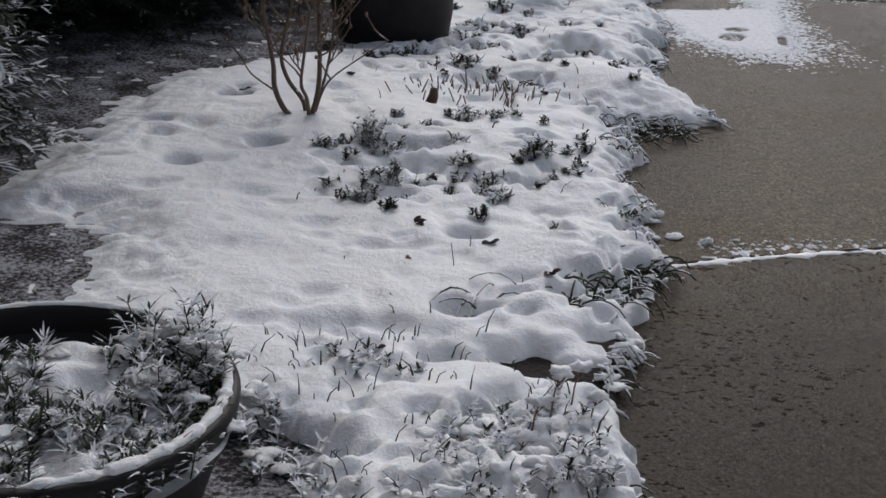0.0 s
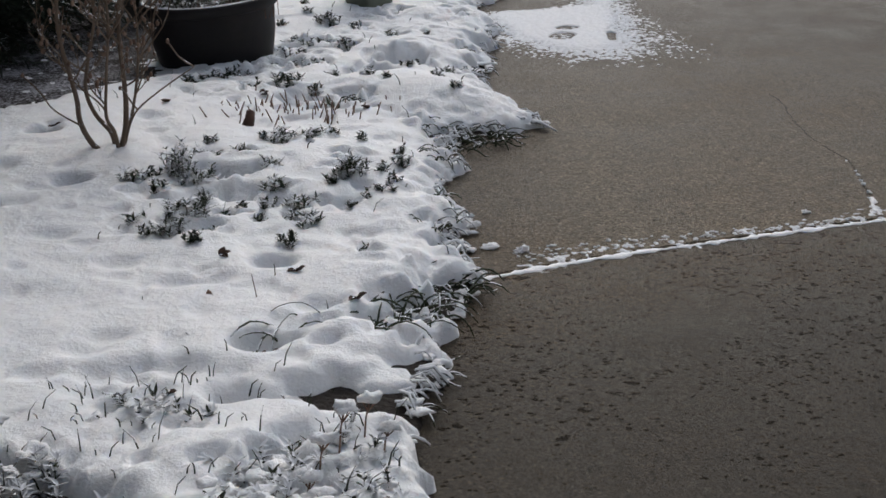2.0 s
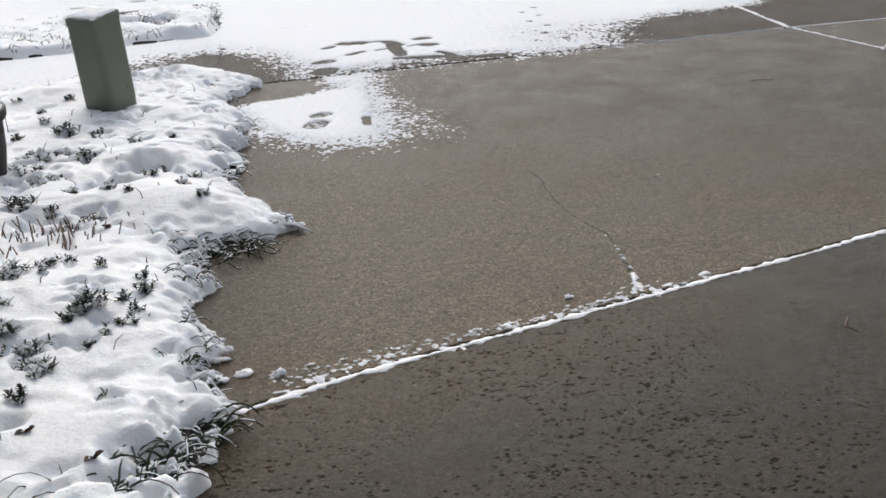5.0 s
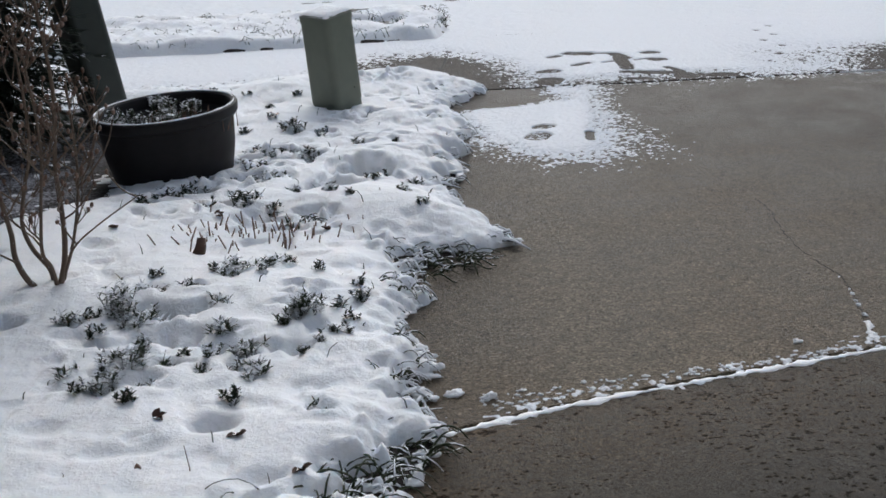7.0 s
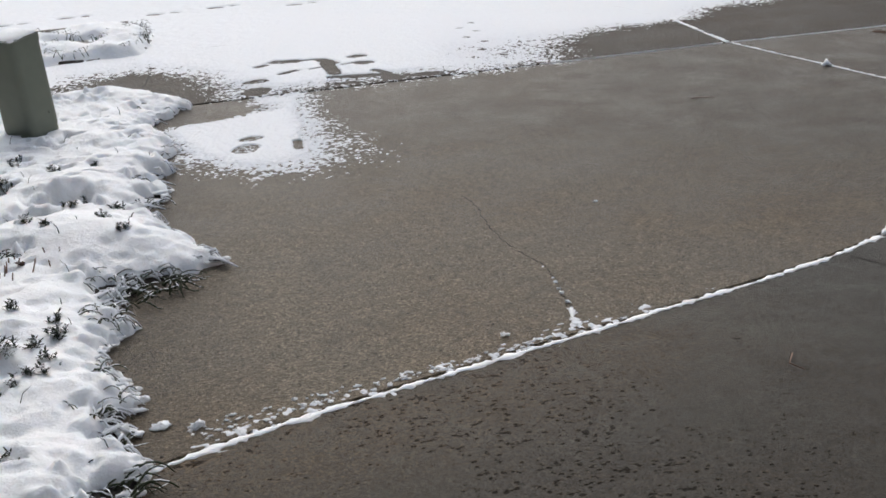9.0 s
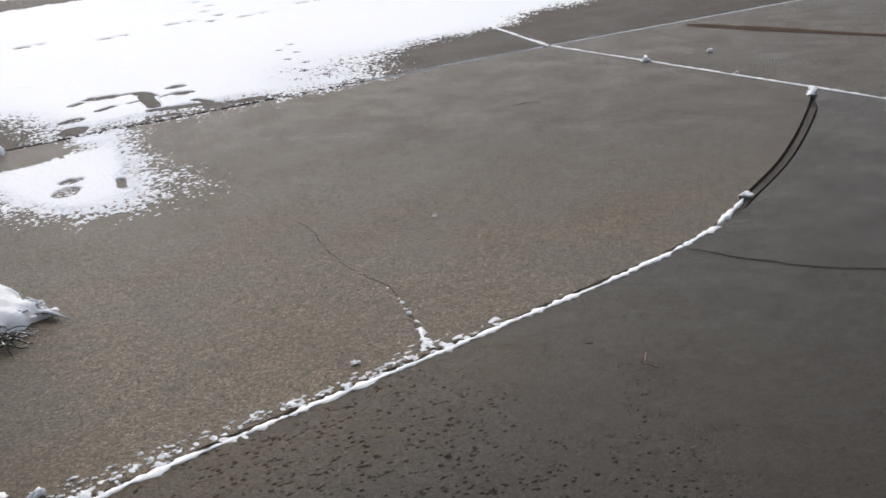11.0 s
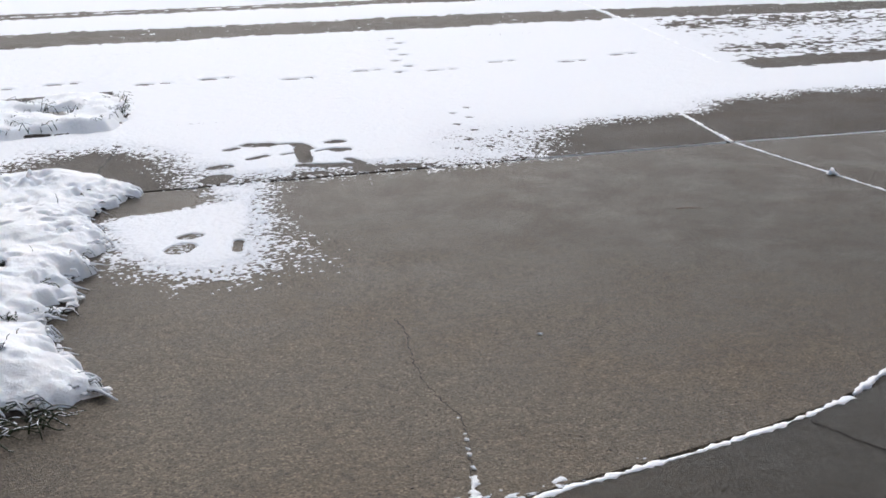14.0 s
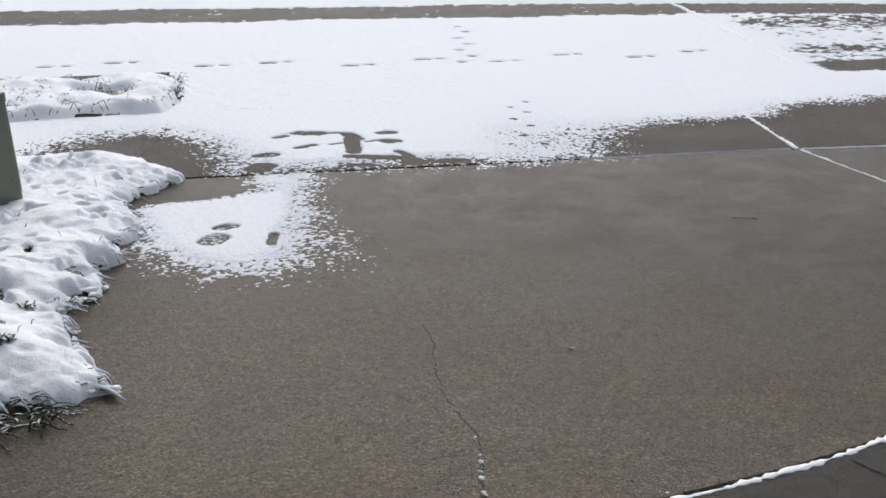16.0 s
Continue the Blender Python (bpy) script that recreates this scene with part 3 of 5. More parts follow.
def bed_height(X, Y):
    """The snow on the bed: pillows, ragged rim, holes and the thin cover under the evergreens."""
    X0, Y0 = X, Y
    wx, wy = 0.07 * fbm(X, Y, 0.3, 2, 401), 0.07 * fbm(X, Y, 0.3, 2, 411)
    d = inside_dist(X, Y, BED) - 0.006 + 0.030 * fbm(X, Y, 0.12, 3, 3) + 0.030 * vnoise(X * 0.6, Y, 0.030, 9) + 0.022 * np.exp(-((X + 0.70) ** 2 + (Y + 2.46) ** 2) / 0.01)
    z = 0.008 + 0.044 * np.sqrt(np.clip(d / 0.075, 0, 1)) + 0.018 * smooth01(0.05, 0.3, d)
    z = z + 0.016 * fbm(X + wx, Y + wy, 0.36, 2, 11) + 0.008 * fbm(X + wy, Y - wx, 0.17, 2, 21) + 0.004 * fbm(X - 2 * wy, Y + 2 * wx, 0.08, 2, 25) + 0.0012 * fbm(X - wx, Y + wy, 0.035, 2, 31)
    z = z - 0.022 * np.exp(-((X + 0.62) ** 2 + (Y + 2.50) ** 2) / 0.02)
    for x, y, r, a in MOUNDS:
        z = z + a * np.exp(-((X - x) ** 2 + (Y - y) ** 2) / (r * r))
    for x, y, r, a in HOLES:
        q = np.exp(-(((X - x) ** 2 + ((Y - y) * 1.6) ** 2) / (r * r)) ** 1.5)
        z = z - a * q * (1 + 0.5 * vnoise(X, Y, 0.03, 41))
    for x, y in PITS:
        z = z - 0.10 * np.exp(-((((X - x) / 0.050) ** 2 + ((Y - y) / 0.044) ** 2)) ** 1.6) * (1 + 0.4 * vnoise(X, Y, 0.03, 47))
    for x, y in PRINTS:
        z = z - 0.020 * np.exp(-((((X - x) / 0.050) ** 2 + ((Y - y) / 0.036) ** 2)) ** 1.5)
    for x, y, r in HOLLOWS:
        z = z - 0.07 * np.exp(-(((X - x) ** 2 + ((Y - y) * 1.5) ** 2) / (r * r)) ** 1.5) * (1 + 0.9 * vnoise(X, Y, 0.035, 43))
    # the pot keeps a bare gap round its foot
    z = z - 0.09 * smooth01(0.46, 0.36, np.hypot(X + 2.655, Y + 4.95) + 0.04 * vnoise(X, Y, 0.06, 49))
    lump = np.zeros(np.shape(X))
    for x, y, r in LUMPY:
        lump = np.maximum(lump, np.exp(-(((X - x) ** 2 + (Y - y) ** 2) / (r * r)) ** 2))
    z = z + lump * (0.013 * fbm(X + wx, Y + wy, 0.075, 2, 441) - 0.034 * smooth01(0.30, 0.75, vnoise(X + wy, Y + wx, 0.052, 451)))
    z = z - 0.010 * smooth01(0.35, 0.85, vnoise(X + wx, Y + wy, 0.07, 461)) * (1 - lump)
    z = z + DENT(X, Y)
    s = inside_dist(X, Y, SHELTER) + 0.02 + 0.10 * fbm(X + wx, Y + wy, 0.3, 4, 51)
    thin = smooth01(-0.22, 0.10, s)
    z = z * (1 - thin) + thin * (0.0090 + 0.009 * (1 - thin) + (0.005 + 0.02 * (1 - thin)) * vnoise(X * 0.8, Y, 0.027, 61) + 0.006 * fbm(X + wx, Y + wy, 0.05, 2, 65) + 0.004 * fbm(X, Y, 0.3, 3, 71) - 0.004 * smooth01(0.3, 1.0, s))
    z = z + 0.016 * fbm(X, Y, 0.045, 2, 91) * smooth01(0.22, 0.04, d)
    z = np.where(d < 0.0, np.minimum(z, 0.008 + d * 3), z)
    front = smooth01(-4.45, -4.75, Y)
    z = z + front * (0.008 * fbm(X + wx, Y + wy, 0.06, 3, 95) - 0.014 * smooth01(0.3, 0.8, fbm(X + wx, Y + wy, 0.13, 3, 97)))
    return np.maximum(z, -0.03)

# plants by kind: place, radius, height
SPRIGS = [(-1.99, -2.98, 0.05, 0.13), (-1.93, -3.06, 0.06, 0.07), (-1.84, -3.06, 0.06, 0.06), (-1.90, -2.84, 0.05, 0.07), (-1.77, -2.86, 0.035, 0.05), (-1.98, -3.38, 0.06, 0.06),
          (-1.92, -3.50, 0.06, 0.055), (-1.87, -3.37, 0.05, 0.05), (-2.02, -3.50, 0.035, 0.045), (-1.70, -3.03, 0.03, 0.05), (-1.70, -3.22, 0.045, 0.05),
          (-1.55, -3.36, 0.065, 0.065), (-1.67, -3.49, 0.04, 0.055), (-1.78, -3.44, 0.03, 0.045), (-2.12, -3.02, 0.035, 0.05), (-2.12, -3.38, 0.03, 0.04),
          (-1.62, -2.74, 0.06, 0.055), (-1.51, -2.71, 0.05, 0.05), (-1.66, -3.36, 0.04, 0.05), (-1.53, -3.74, 0.06, 0.05), (-1.48, -3.16, 0.05, 0.05)]
BUSHLETS = [(-1.53, -1.55, 0.10, 0.09), (-1.67, -1.98, 0.06, 0.07), (-1.55, -1.98, 0.06, 0.05), (-1.72, -1.66, 0.08, 0.07), (-1.90, -1.83, 0.05, 0.05),
            (-1.24, -1.35, 0.07, 0.06), (-1.42, -1.62, 0.08, 0.06), (-1.60, -1.36, 0.08, 0.06), (-1.40, -1.17, 0.08, 0.06), (-1.24, -0.86, 0.06, 0.06), (-1.80, -1.72, 0.06, 0.05),
            (-1.47, -1.42, 0.06, 0.08), (-1.33, -1.25, 0.05, 0.05)]
FROSTED = [(-1.88, -4.82, 0.09, 0.09), (-1.81, -4.74, 0.10, 0.10), (-1.74, -4.78, 0.07, 0.08), (-1.83, -4.93, 0.10, 0.08), (-1.94, -4.92, 0.09, 0.08), (-1.86, -5.02, 0.12, 0.09),
           (-2.26, -4.80, 0.10, 0.12), (-2.30, -4.66, 0.07, 0.11), (-2.26, -4.93, 0.12, 0.09), (-2.33, -5.02, 0.14, 0.08), (-2.16, -4.50, 0.06, 0.05), (-2.08, -4.52, 0.05, 0.05),
           (-2.00, -4.54, 0.05, 0.05), (-1.74, -4.98, 0.09, 0.06), (-2.12, -5.05, 0.12, 0.06), (-2.19, -4.84, 0.08, 0.07), (-1.96, -5.12, 0.12, 0.07)]
# grass tufts along the rim: place, radius, blades, length, towards
TUFTS = [(-1.06, -1.60, 0.10, 46, 0.13, 0), (-1.20, -1.80, 0.08, 34, 0.10, 0), (-0.98, -1.74, 0.07, 30, 0.11, 0), (-0.96, -2.60, 0.13, 60, 0.15, -15), (-1.16, -2.47, 0.08, 30, 0.10, 0),
         (-1.12, -2.88, 0.08, 40, 0.13, -10), (-1.32, -2.20, 0.07, 26, 0.09, 0), (-1.27, -3.50, 0.08, 46, 0.12, 0), (-1.29, -3.66, 0.08, 46, 0.12, 0), (-1.37, -3.90, 0.11, 60, 0.16, 0),
         (-1.48, -4.06, 0.11, 50, 0.16, 30), (-0.60, -0.76, 0.07, 26, 0.09, 0), (-0.80, -1.86, 0.07, 34, 0.12, -20), (-0.74, -1.44, 0.06, 30, 0.11, -10), (-0.46, -0.50, 0.06, 26, 0.09, 0),
         (-0.95, -0.66, 0.08, 30, 0.09, 0), (-0.62, 0.13, 0.10, 30, 0.08, 0), (-0.43, -0.05, 0.08, 26, 0.07, 0), (-0.75, 0.12, 0.09, 30, 0.08, 0), (-1.45, -2.95, 0.06, 26, 0.10, 0),
         (-0.58, -1.16, 0.06, 26, 0.10, -10), (-0.70, -1.66, 0.06, 30, 0.11, -10), (-1.23, -3.30, 0.05, 24, 0.10, -20), (-1.46, -4.32, 0.06, 34, 0.12, -10),
         (-1.54, -4.50, 0.05, 26, 0.10, -20), (-1.63, -5.0, 0.06, 30, 0.10, -10), (-1.70, -4.16, 0.09, 20, 0.17, 200), (-1.79, -4.20, 0.05, 9, 0.12, 200), (-1.97, -4.15, 0.02, 5, 0.09, 0), (-1.39, -2.83, 0.07, 30, 0.11, 20)]


def DENT(X, Y):
    """Snow broken open around the plants that stick out."""
    z = np.zeros(np.shape(X))
    n = vnoise(X, Y, 0.035, 81)
    for group, dip, lift in ((SPRIGS, 0.022, 0.010), (BUSHLETS, 0.024, 0.008), (FROSTED, 0.014, 0.003)):
        for x, y, r, h in group:
            q2 = ((X - x) ** 2 + (Y - y) ** 2) / (r * r)
            near = q2 < 9
            q = np.where(near, q2, 9)
            z = z + np.where(near, lift * np.exp(-q * 0.5) - dip * np.exp(-q * 1.1) * (0.5 + 1.5 * n), 0)
    for x, y, r, k, l, a in TUFTS[:26]:
        q2 = ((X - x) ** 2 + (Y - y) ** 2) / (r * r)
        q = np.where(q2 < 9, q2, 9)
        z = z + np.where(q2 < 9, -0.03 * np.exp(-q * 1.2) * (0.4 + 1.5 * n), 0)
    return z


flower_bed = sheet("flower_bed_soil", -7, -0.05, -6.3, 0.7, 0.035, soil_height, SOIL, label="dark soil of the front garden bed", category="soil", kind="structure")
bed_snow = sheet("bed_snow", -3.4, -0.05, -5.7, 0.72, 0.0115, bed_height, SNOW, cut=-0.025, label="soft white snow pillowed over the garden bed", category="snow", kind="stuff")
sheet("bed_snow_edge", -7, -3.4, -5.7, 0.72, 0.06, bed_height, SNOW, cut=-0.025, label="patchy snow over soil under the evergreens", category="snow", kind="stuff")


def snow_top(x, y):
    """The height of the bed's snow at one place."""
    xs, ys, Z = HEIGHTS["bed_snow"]
    u, v = (x - xs[0]) / (xs[1] - xs[0]), (y - ys[0]) / (ys[1] - ys[0])
    return float(Z[min(max(int(round(v)), 0), len(ys) - 1), min(max(int(round(u)), 0), len(xs) - 1)])


# ---- thin snow on the apron, the street and the drive ----
PATCH = [(-0.345, -0.40), (-0.08, -0.37), (0.18, -0.26), (0.25, -0.15), (0.16, -0.11), (0.25, 0.04), (0.44, 0.04), (0.33, -0.34), (0.28, -0.5), (0.24, -0.72), (0.15, -0.92), (0.12, -1.13), (0.06, -1.27), (-0.05, -1.30), (-0.13, -1.44),
         (-0.18, -1.42), (-0.24, -1.30), (-0.31, -1.23), (-0.37, -1.03), (-0.39, -0.86), (-0.39, -0.64)]
APRON = [(-9, 0.48), (-1.4, 0.5), (-0.9, 0.72), (-0.45, 1.22), (-0.1, 1.25), (0.12, 1.0), (0.22, 0.5), (0.18, 0.16), (2.0, 0.05), (2.25, 0.34), (2.6, 0.72), (3.07, 0.89), (3.40, 0.93),
         (3.96, 1.22), (4.72, 1.34), (5.6, 1.32), (9.5, 1.1), (40, 1.1), (40, 13.3), (-9, 13.3)]
# bare marks: centre, half length, half width, turn in degrees
BARE = [(1.22, 0.15, 0.10, 0.05, 5)]
# smears and scuffs: from, to, half width
SMEARS = [(0.76, 0.35, 1.03, 0.26, 0.05), (1.03, 0.14, 1.04, 0.22, 0.058), (1.03, 0.42, 1.06, 0.30, 0.03), (0.72, 0.165, 0.81, 0.15, 0.035), (0.885, 0.91, 0.90, 0.77, 0.045), (0.87, 0.78, 0.80, 0.45, 0.045),
          (1.08, 0.89, 1.12, 0.90, 0.05), (0.93, 0.68, 1.05, 0.72, 0.02), (1.05, 0.66, 1.08, 0.67, 0.05), (0.64, 0.98, 0.72, 0.96, 0.065), (0.74, 0.95, 0.86, 0.94, 0.024), (0.48, 0.89, 0.54, 0.93, 0.03),
          (0.54, 0.61, 0.64, 0.67, 0.03), (0.73, 0.66, 0.81, 0.69, 0.018), (0.05, -1.10, 0.09, -0.97, 0.022), (-0.19, -1.55, -0.12, -1.53, 0.05)]
# shoe marks that keep the tread's bars
TREADS = [(-0.178, -1.02, -0.14, -0.965, 0.055), (-0.10, -0.83, -0.062, -0.81, 0.042), (0.32, 0.47, 0.37, 0.49, 0.05), (0.24, 0.18, 0.29, 0.25, 0.07)]
WALKED = [(-0.55, 3.62), (-0.07, 3.72), (0.54, 3.47), (1.03, 3.54), (1.59, 3.30), (2.20, 3.49), (2.75, 3.29), (3.36, 3.53), (3.90, 3.32), (4.48, 3.52)]
for k, (x, y) in enumerate(WALKED):
    BARE += [(x - 0.07, y, 0.075, 0.05, 2), (x + 0.08, y + 0.02, 0.045, 0.045, 2)]
PAWS = [(3.09, 5.36), (2.96, 5.0), (2.83, 4.59), (2.72, 4.25), (2.61, 3.92), (2.52, 3.6), (2.43, 3.32), (2.18, 1.63), (2.10, 1.48), (2.06, 1.30), (1.98, 1.12), (1.93, 0.91), (1.86, 0.66), (1.81, 0.42)]
for k, (x, y) in enumerate(PAWS):
    BARE.append((x + (0.05 if k % 2 else -0.03), y, *((0.05, 0.045) if y > 2 else (0.026, 0.03)), 20))


def cover(X, Y, fine):
    """How thick the dusting lies, from below 0 (bare) to 1."""
    wob = 0.10 * fbm(X, Y, 0.5, 3, 101)
    a = inside_dist(X, Y, APRON) + wob
    m = np.clip(a / 0.26, -2, 1)
    p = inside_dist(X, Y, PATCH) + 0.02 * fbm(X, Y, 0.2, 3, 111)
    soft = 0.045 + 0.08 * smooth01(-0.45, -0.9, Y) + 0.09 * smooth01(-0.9, -1.4, Y) + 0.10 * smooth01(0.0, 0.35, X)
    m = np.maximum(m, np.clip(0.30 + p / soft, -2, 1))
    # speckled melt by the joint, where the paw marks end
    e = ((X - 2.05) / 0.75) ** 2 + ((Y - 0.55) / 0.45) ** 2
    m = m - 0.85 * np.exp(-e) * smooth01(1.35, 1.75, X)
    b = Y + street_bend(X, Y)
    ragged = 0.10 * fbm(X, Y, 0.7, 3, 121)
    for lo, hi, depth in ((6.05, 7.05, 1.75), (8.5, 9.02, 1.75)):
        q = np.minimum(b - lo, hi - b) + ragged
        m = m - depth * smooth01(-0.18, 0.12, q)
    m = m + 1.6 * smooth01(0.05, -0.02, np.abs(b - 8.78 - 0.02 * X)) * smooth01(3.2, 2.4, X)
    # melted strips to the right
    right = smooth01(4.95, 5.3, X - 0.285 * (Y - 2.7))
    m = m - right * smooth01(2.5, 2.8, b) * smooth01(6.3, 5.6, b) * (0.85 + 0.5 * vnoise(X * 0.25, Y, 0.35, 131))
    m = m - 2.2 * smooth01(0.32, 0.16, np.abs(b - 2.62)) * right
    far = ((X - 6.75) / 0.95) ** 2 + ((b - 10.7) / 0.75) ** 2
    m = m - 2.4 * smooth01(1.25, 0.8, far + 0.3 * ragged)
    for x0, y0, x1, y1, w in SMEARS:
        m = m - 1.9 * smooth01(1.12, 0.85, seg_dist(X, Y, [(x0, y0), (x1, y1)]) / w + 0.12 * vnoise(X, Y, 0.03, 143))
    for x0, y0, x1, y1, w in TREADS:
        bars = 0.72 + 0.28 * np.sin((Y + 0.25 * X) * 2 * math.pi / 0.028)
        m = m - 2.1 * bars * smooth01(1.08, 0.92, seg_dist(X, Y, [(x0, y0), (x1, y1)]) / w)
    for x, y, l, w, t in BARE:
        c, s = math.cos(radians(t)), math.sin(radians(t))
        u, v = (X - x) * c + (Y - y) * s, -(X - x) * s + (Y - y) * c
        q = (u / l) ** 2 + (v / w) ** 2
        m = m - 2.0 * smooth01(1.25, 0.75, q + 0.25 * vnoise(X, Y, 0.03, 141))
    m = m - 2.5 * smooth01(0.016, 0.008, np.abs(Y - 0.003 - 0.0246 * (3.18 - X))) * smooth01(-0.02, 0.05, X)
    grain = 0.80 * vnoise(X * 0.75, Y, fine, 151) + 0.25 * vnoise(X, Y, fine * 3.5, 161) + 0.36 * vnoise(X * 0.7, Y, fine * 0.6, 171)
    return m + grain * (1.0 - 0.72 * smooth01(0.55, 1.0, m))


def dust_near(X, Y):
    return 0.0055 * np.clip(cover(X, Y, 0.0105), -0.6, 1.3) + 0.0008 * vnoise(X, Y, 0.2, 181)


def dust_far(X, Y):
    return -0.006 + 0.009 * np.clip(cover(X, Y, 0.04), -0.6, 1.3)


DUST = dict(label="thin dusting of snow with shoe and paw prints", category="snow", kind="stuff")
sheet("drive_snow", -0.6, 1.3, -1.8, 0.6, 0.005, dust_near, SNOW_THIN, cut=-0.0005, **DUST)
sheet("drive_snow", 1.3, 3.4, -0.1, 0.6, 0.007, dust_near, SNOW_THIN, cut=-0.0005, **DUST)
sheet("drive_snow", -0.6, 3.4, 0.6, 1.752, 0.0085, dust_near, SNOW_THIN, cut=-0.0005, **DUST)
sheet("drive_snow", 3.4, 7.2, -0.2, 1.752, 0.011, dust_near, SNOW_THIN, cut=-0.0005, **DUST)
sheet("drive_snow", -3.6, -0.6, 0.3, 1.752, 0.014, dust_near, SNOW_THIN, cut=-0.0005, **DUST)
sheet("street_snow", -5, 8.5, 1.752, 5.2, 0.02, dust_far, SNOW_THIN, cut=-0.0065, **DUST)
sheet("street_snow", -6, 20, 5.2, 13.3, 0.045, dust_far, SNOW_THIN, cut=-0.0065, **DUST)
sheet("street_snow", 8.5, 20, 0.6, 5.2, 0.045, dust_far, SNOW_THIN, cut=-0.0065, **DUST)


def ridge(line, r, seed, lo=0.4, name="joint_snow", tall=1.0):
    """Snow lying along a joint as an uneven low ridge."""
    rnd = random.Random(seed)
    pts = spline(line, max(6, int(14)))
    dense = []
    for a, b in zip(pts[:-1], pts[1:]):
        n = max(1, int((b - a).length / 0.012))
        dense += [a.lerp(b, i / n) for i in range(n)]
    b = Build()
    sides = 6
    base, ring = [], None
    for k, p in enumerate(dense):
        q = dense[min(k + 1, len(dense) - 1)] - dense[max(k - 1, 0)]
        q.normalize()
        nrm = Vector((-q.y, q.x, 0))
        g = rnd.uniform(0.7, 1.25) * lo + (1 - lo) * (0.5 + 0.5 * float(vnoise(np.array(k * 0.012), np.array(seed * 3.1), 0.09, seed))) + 0.35 * float(vnoise(np.array(k * 0.012), np.array(1.7), 0.025, seed + 5))
        w = max(0.0008, r * g)
        wl, wr = (w * (1 + 0.55 * float(vnoise(np.array(k * 0.012), np.array(n * 5.3), 0.03, seed + 11)) + 0.55 * rnd.uniform(-1, 1)) for n in (1, 2))
        h = w * (0.35 + 0.15 * float(vnoise(np.array(k * 0.012), np.array(9.1), 0.04, seed + 13)) + rnd.uniform(-0.06, 0.06)) * tall
        o = len(b.v)
        b.v += [p - nrm * wl + Vector((0, 0, -0.008)), p - nrm * wl * 0.7 + Vector((0, 0, h * 0.55)), p + Vector((0, 0, h)), p + nrm * wr * 0.7 + Vector((0, 0, h * 0.55)), p + nrm * wr + Vector((0, 0, -0.008))]
        if ring is not None:
            b.f += [(ring + i, ring + i + 1, o + i + 1, o + i) for i in range(4)]
        ring = o
    return b.thing(name, SNOW, label="narrow ridge of snow lying in a concrete joint", category="snow", kind="stuff")


ridge([(x, y - 0.013) for x, y in ARC[1:6]], 0.0155, 3, 0.75, tall=0.5)
ridge([(1.36, -3.312), (1.50, -3.237), (1.63, -3.162)], 0.013, 4, 0.3)
ridge([(3.02, -2.22), (3.10, -2.15), (3.18, -2.09)], 0.02, 5, 0.5)
ridge([(JX, -4.5), (JX, -2.09), (JX, -0.9), (JX, 0.0)], 0.012, 6, 0.45)
ridge([(JX, 0.0), (3.25, 0.3), (3.42, 1.0)], 0.016, 7, 0.5)
ridge([(1.9, 0.049), (2.5, 0.034), (3.16, 0.018)], 0.0035, 8, 0.0)
ridge([(3.2, 0.008), (4.5, -0.084), (6.0, -0.190), (8.5, -0.367)], 0.004, 9, 0.0)
ridge([(4.85, 2.6), (5.12, 3.5), (5.94, 6.4), (6.56, 9.1)], 0.035, 10, 0.6, tall=0.4)
ridge([(0.055, -3.55), (0.075, -3.47), (0.115, -3.385)], 0.016, 11, 0.5)


# scattered dusting along the upper side of the arc
def arc_dust(X, Y):
    low = np.interp(X, [p[0] for p in ARC], [p[1] for p in ARC])
    v = Y - low
    m = -0.2 - np.abs(v - 0.03) / 0.085 - 0.9 * smooth01(-0.1, 1.0, X) - 0.3 * smooth01(-0.9, -1.3, X)
    m = m + 0.85 * vnoise(X * 0.7, Y, 0.011, 501) + 0.5 * vnoise(X, Y, 0.05, 511)
    return 0.006 * np.clip(m, -0.6, 1.2)


sheet("joint_dust", -1.35, 1.0, -3.95, -3.2, 0.005, arc_dust, SNOW_THIN, cut=-0.0005, label="scattered granular snow beside the joint", category="snow", kind="stuff")
# ---- plastic pots ----
def pot(name, x, y, z0, r_top, r_base, h, label, lean=(0, 0)):
    p = empty(name, pose(x, y, z0, lean[0], lean[1], 0), label, "plant pot", "garden pots")
    rim_h = 0.045
    prof = [(0.0, 0.0), (r_base * 0.9, 0.0), (r_base, 0.012), (r_base + (r_top - r_base) * 0.5, h * 0.5), (r_top - 0.022, h - rim_h), (r_top - 0.018, h - rim_h + 0.004),
            (r_top - 0.03, h - rim_h), (r_top - 0.055, h - 0.09), (0.0, h - 0.10)]
    v, f = lathe(prof, 64)
    piece("body", v, f, POT, p)
    rim = [(r_top - 0.020, h - rim_h), (r_top - 0.008, h - rim_h - 0.002), (r_top - 0.003, h - rim_h + 0.006), (r_top, h - 0.010), (r_top - 0.004, h - 0.002), (r_top - 0.012, h), (r_top - 0.024, h - 0.002), (r_top - 0.03, h - 0.012), (r_top - 0.034, h - 0.06)]
    v, f = lathe(rim, 64)
    piece("rim", v, f, POT, p, "thick rolled rim")
    return p


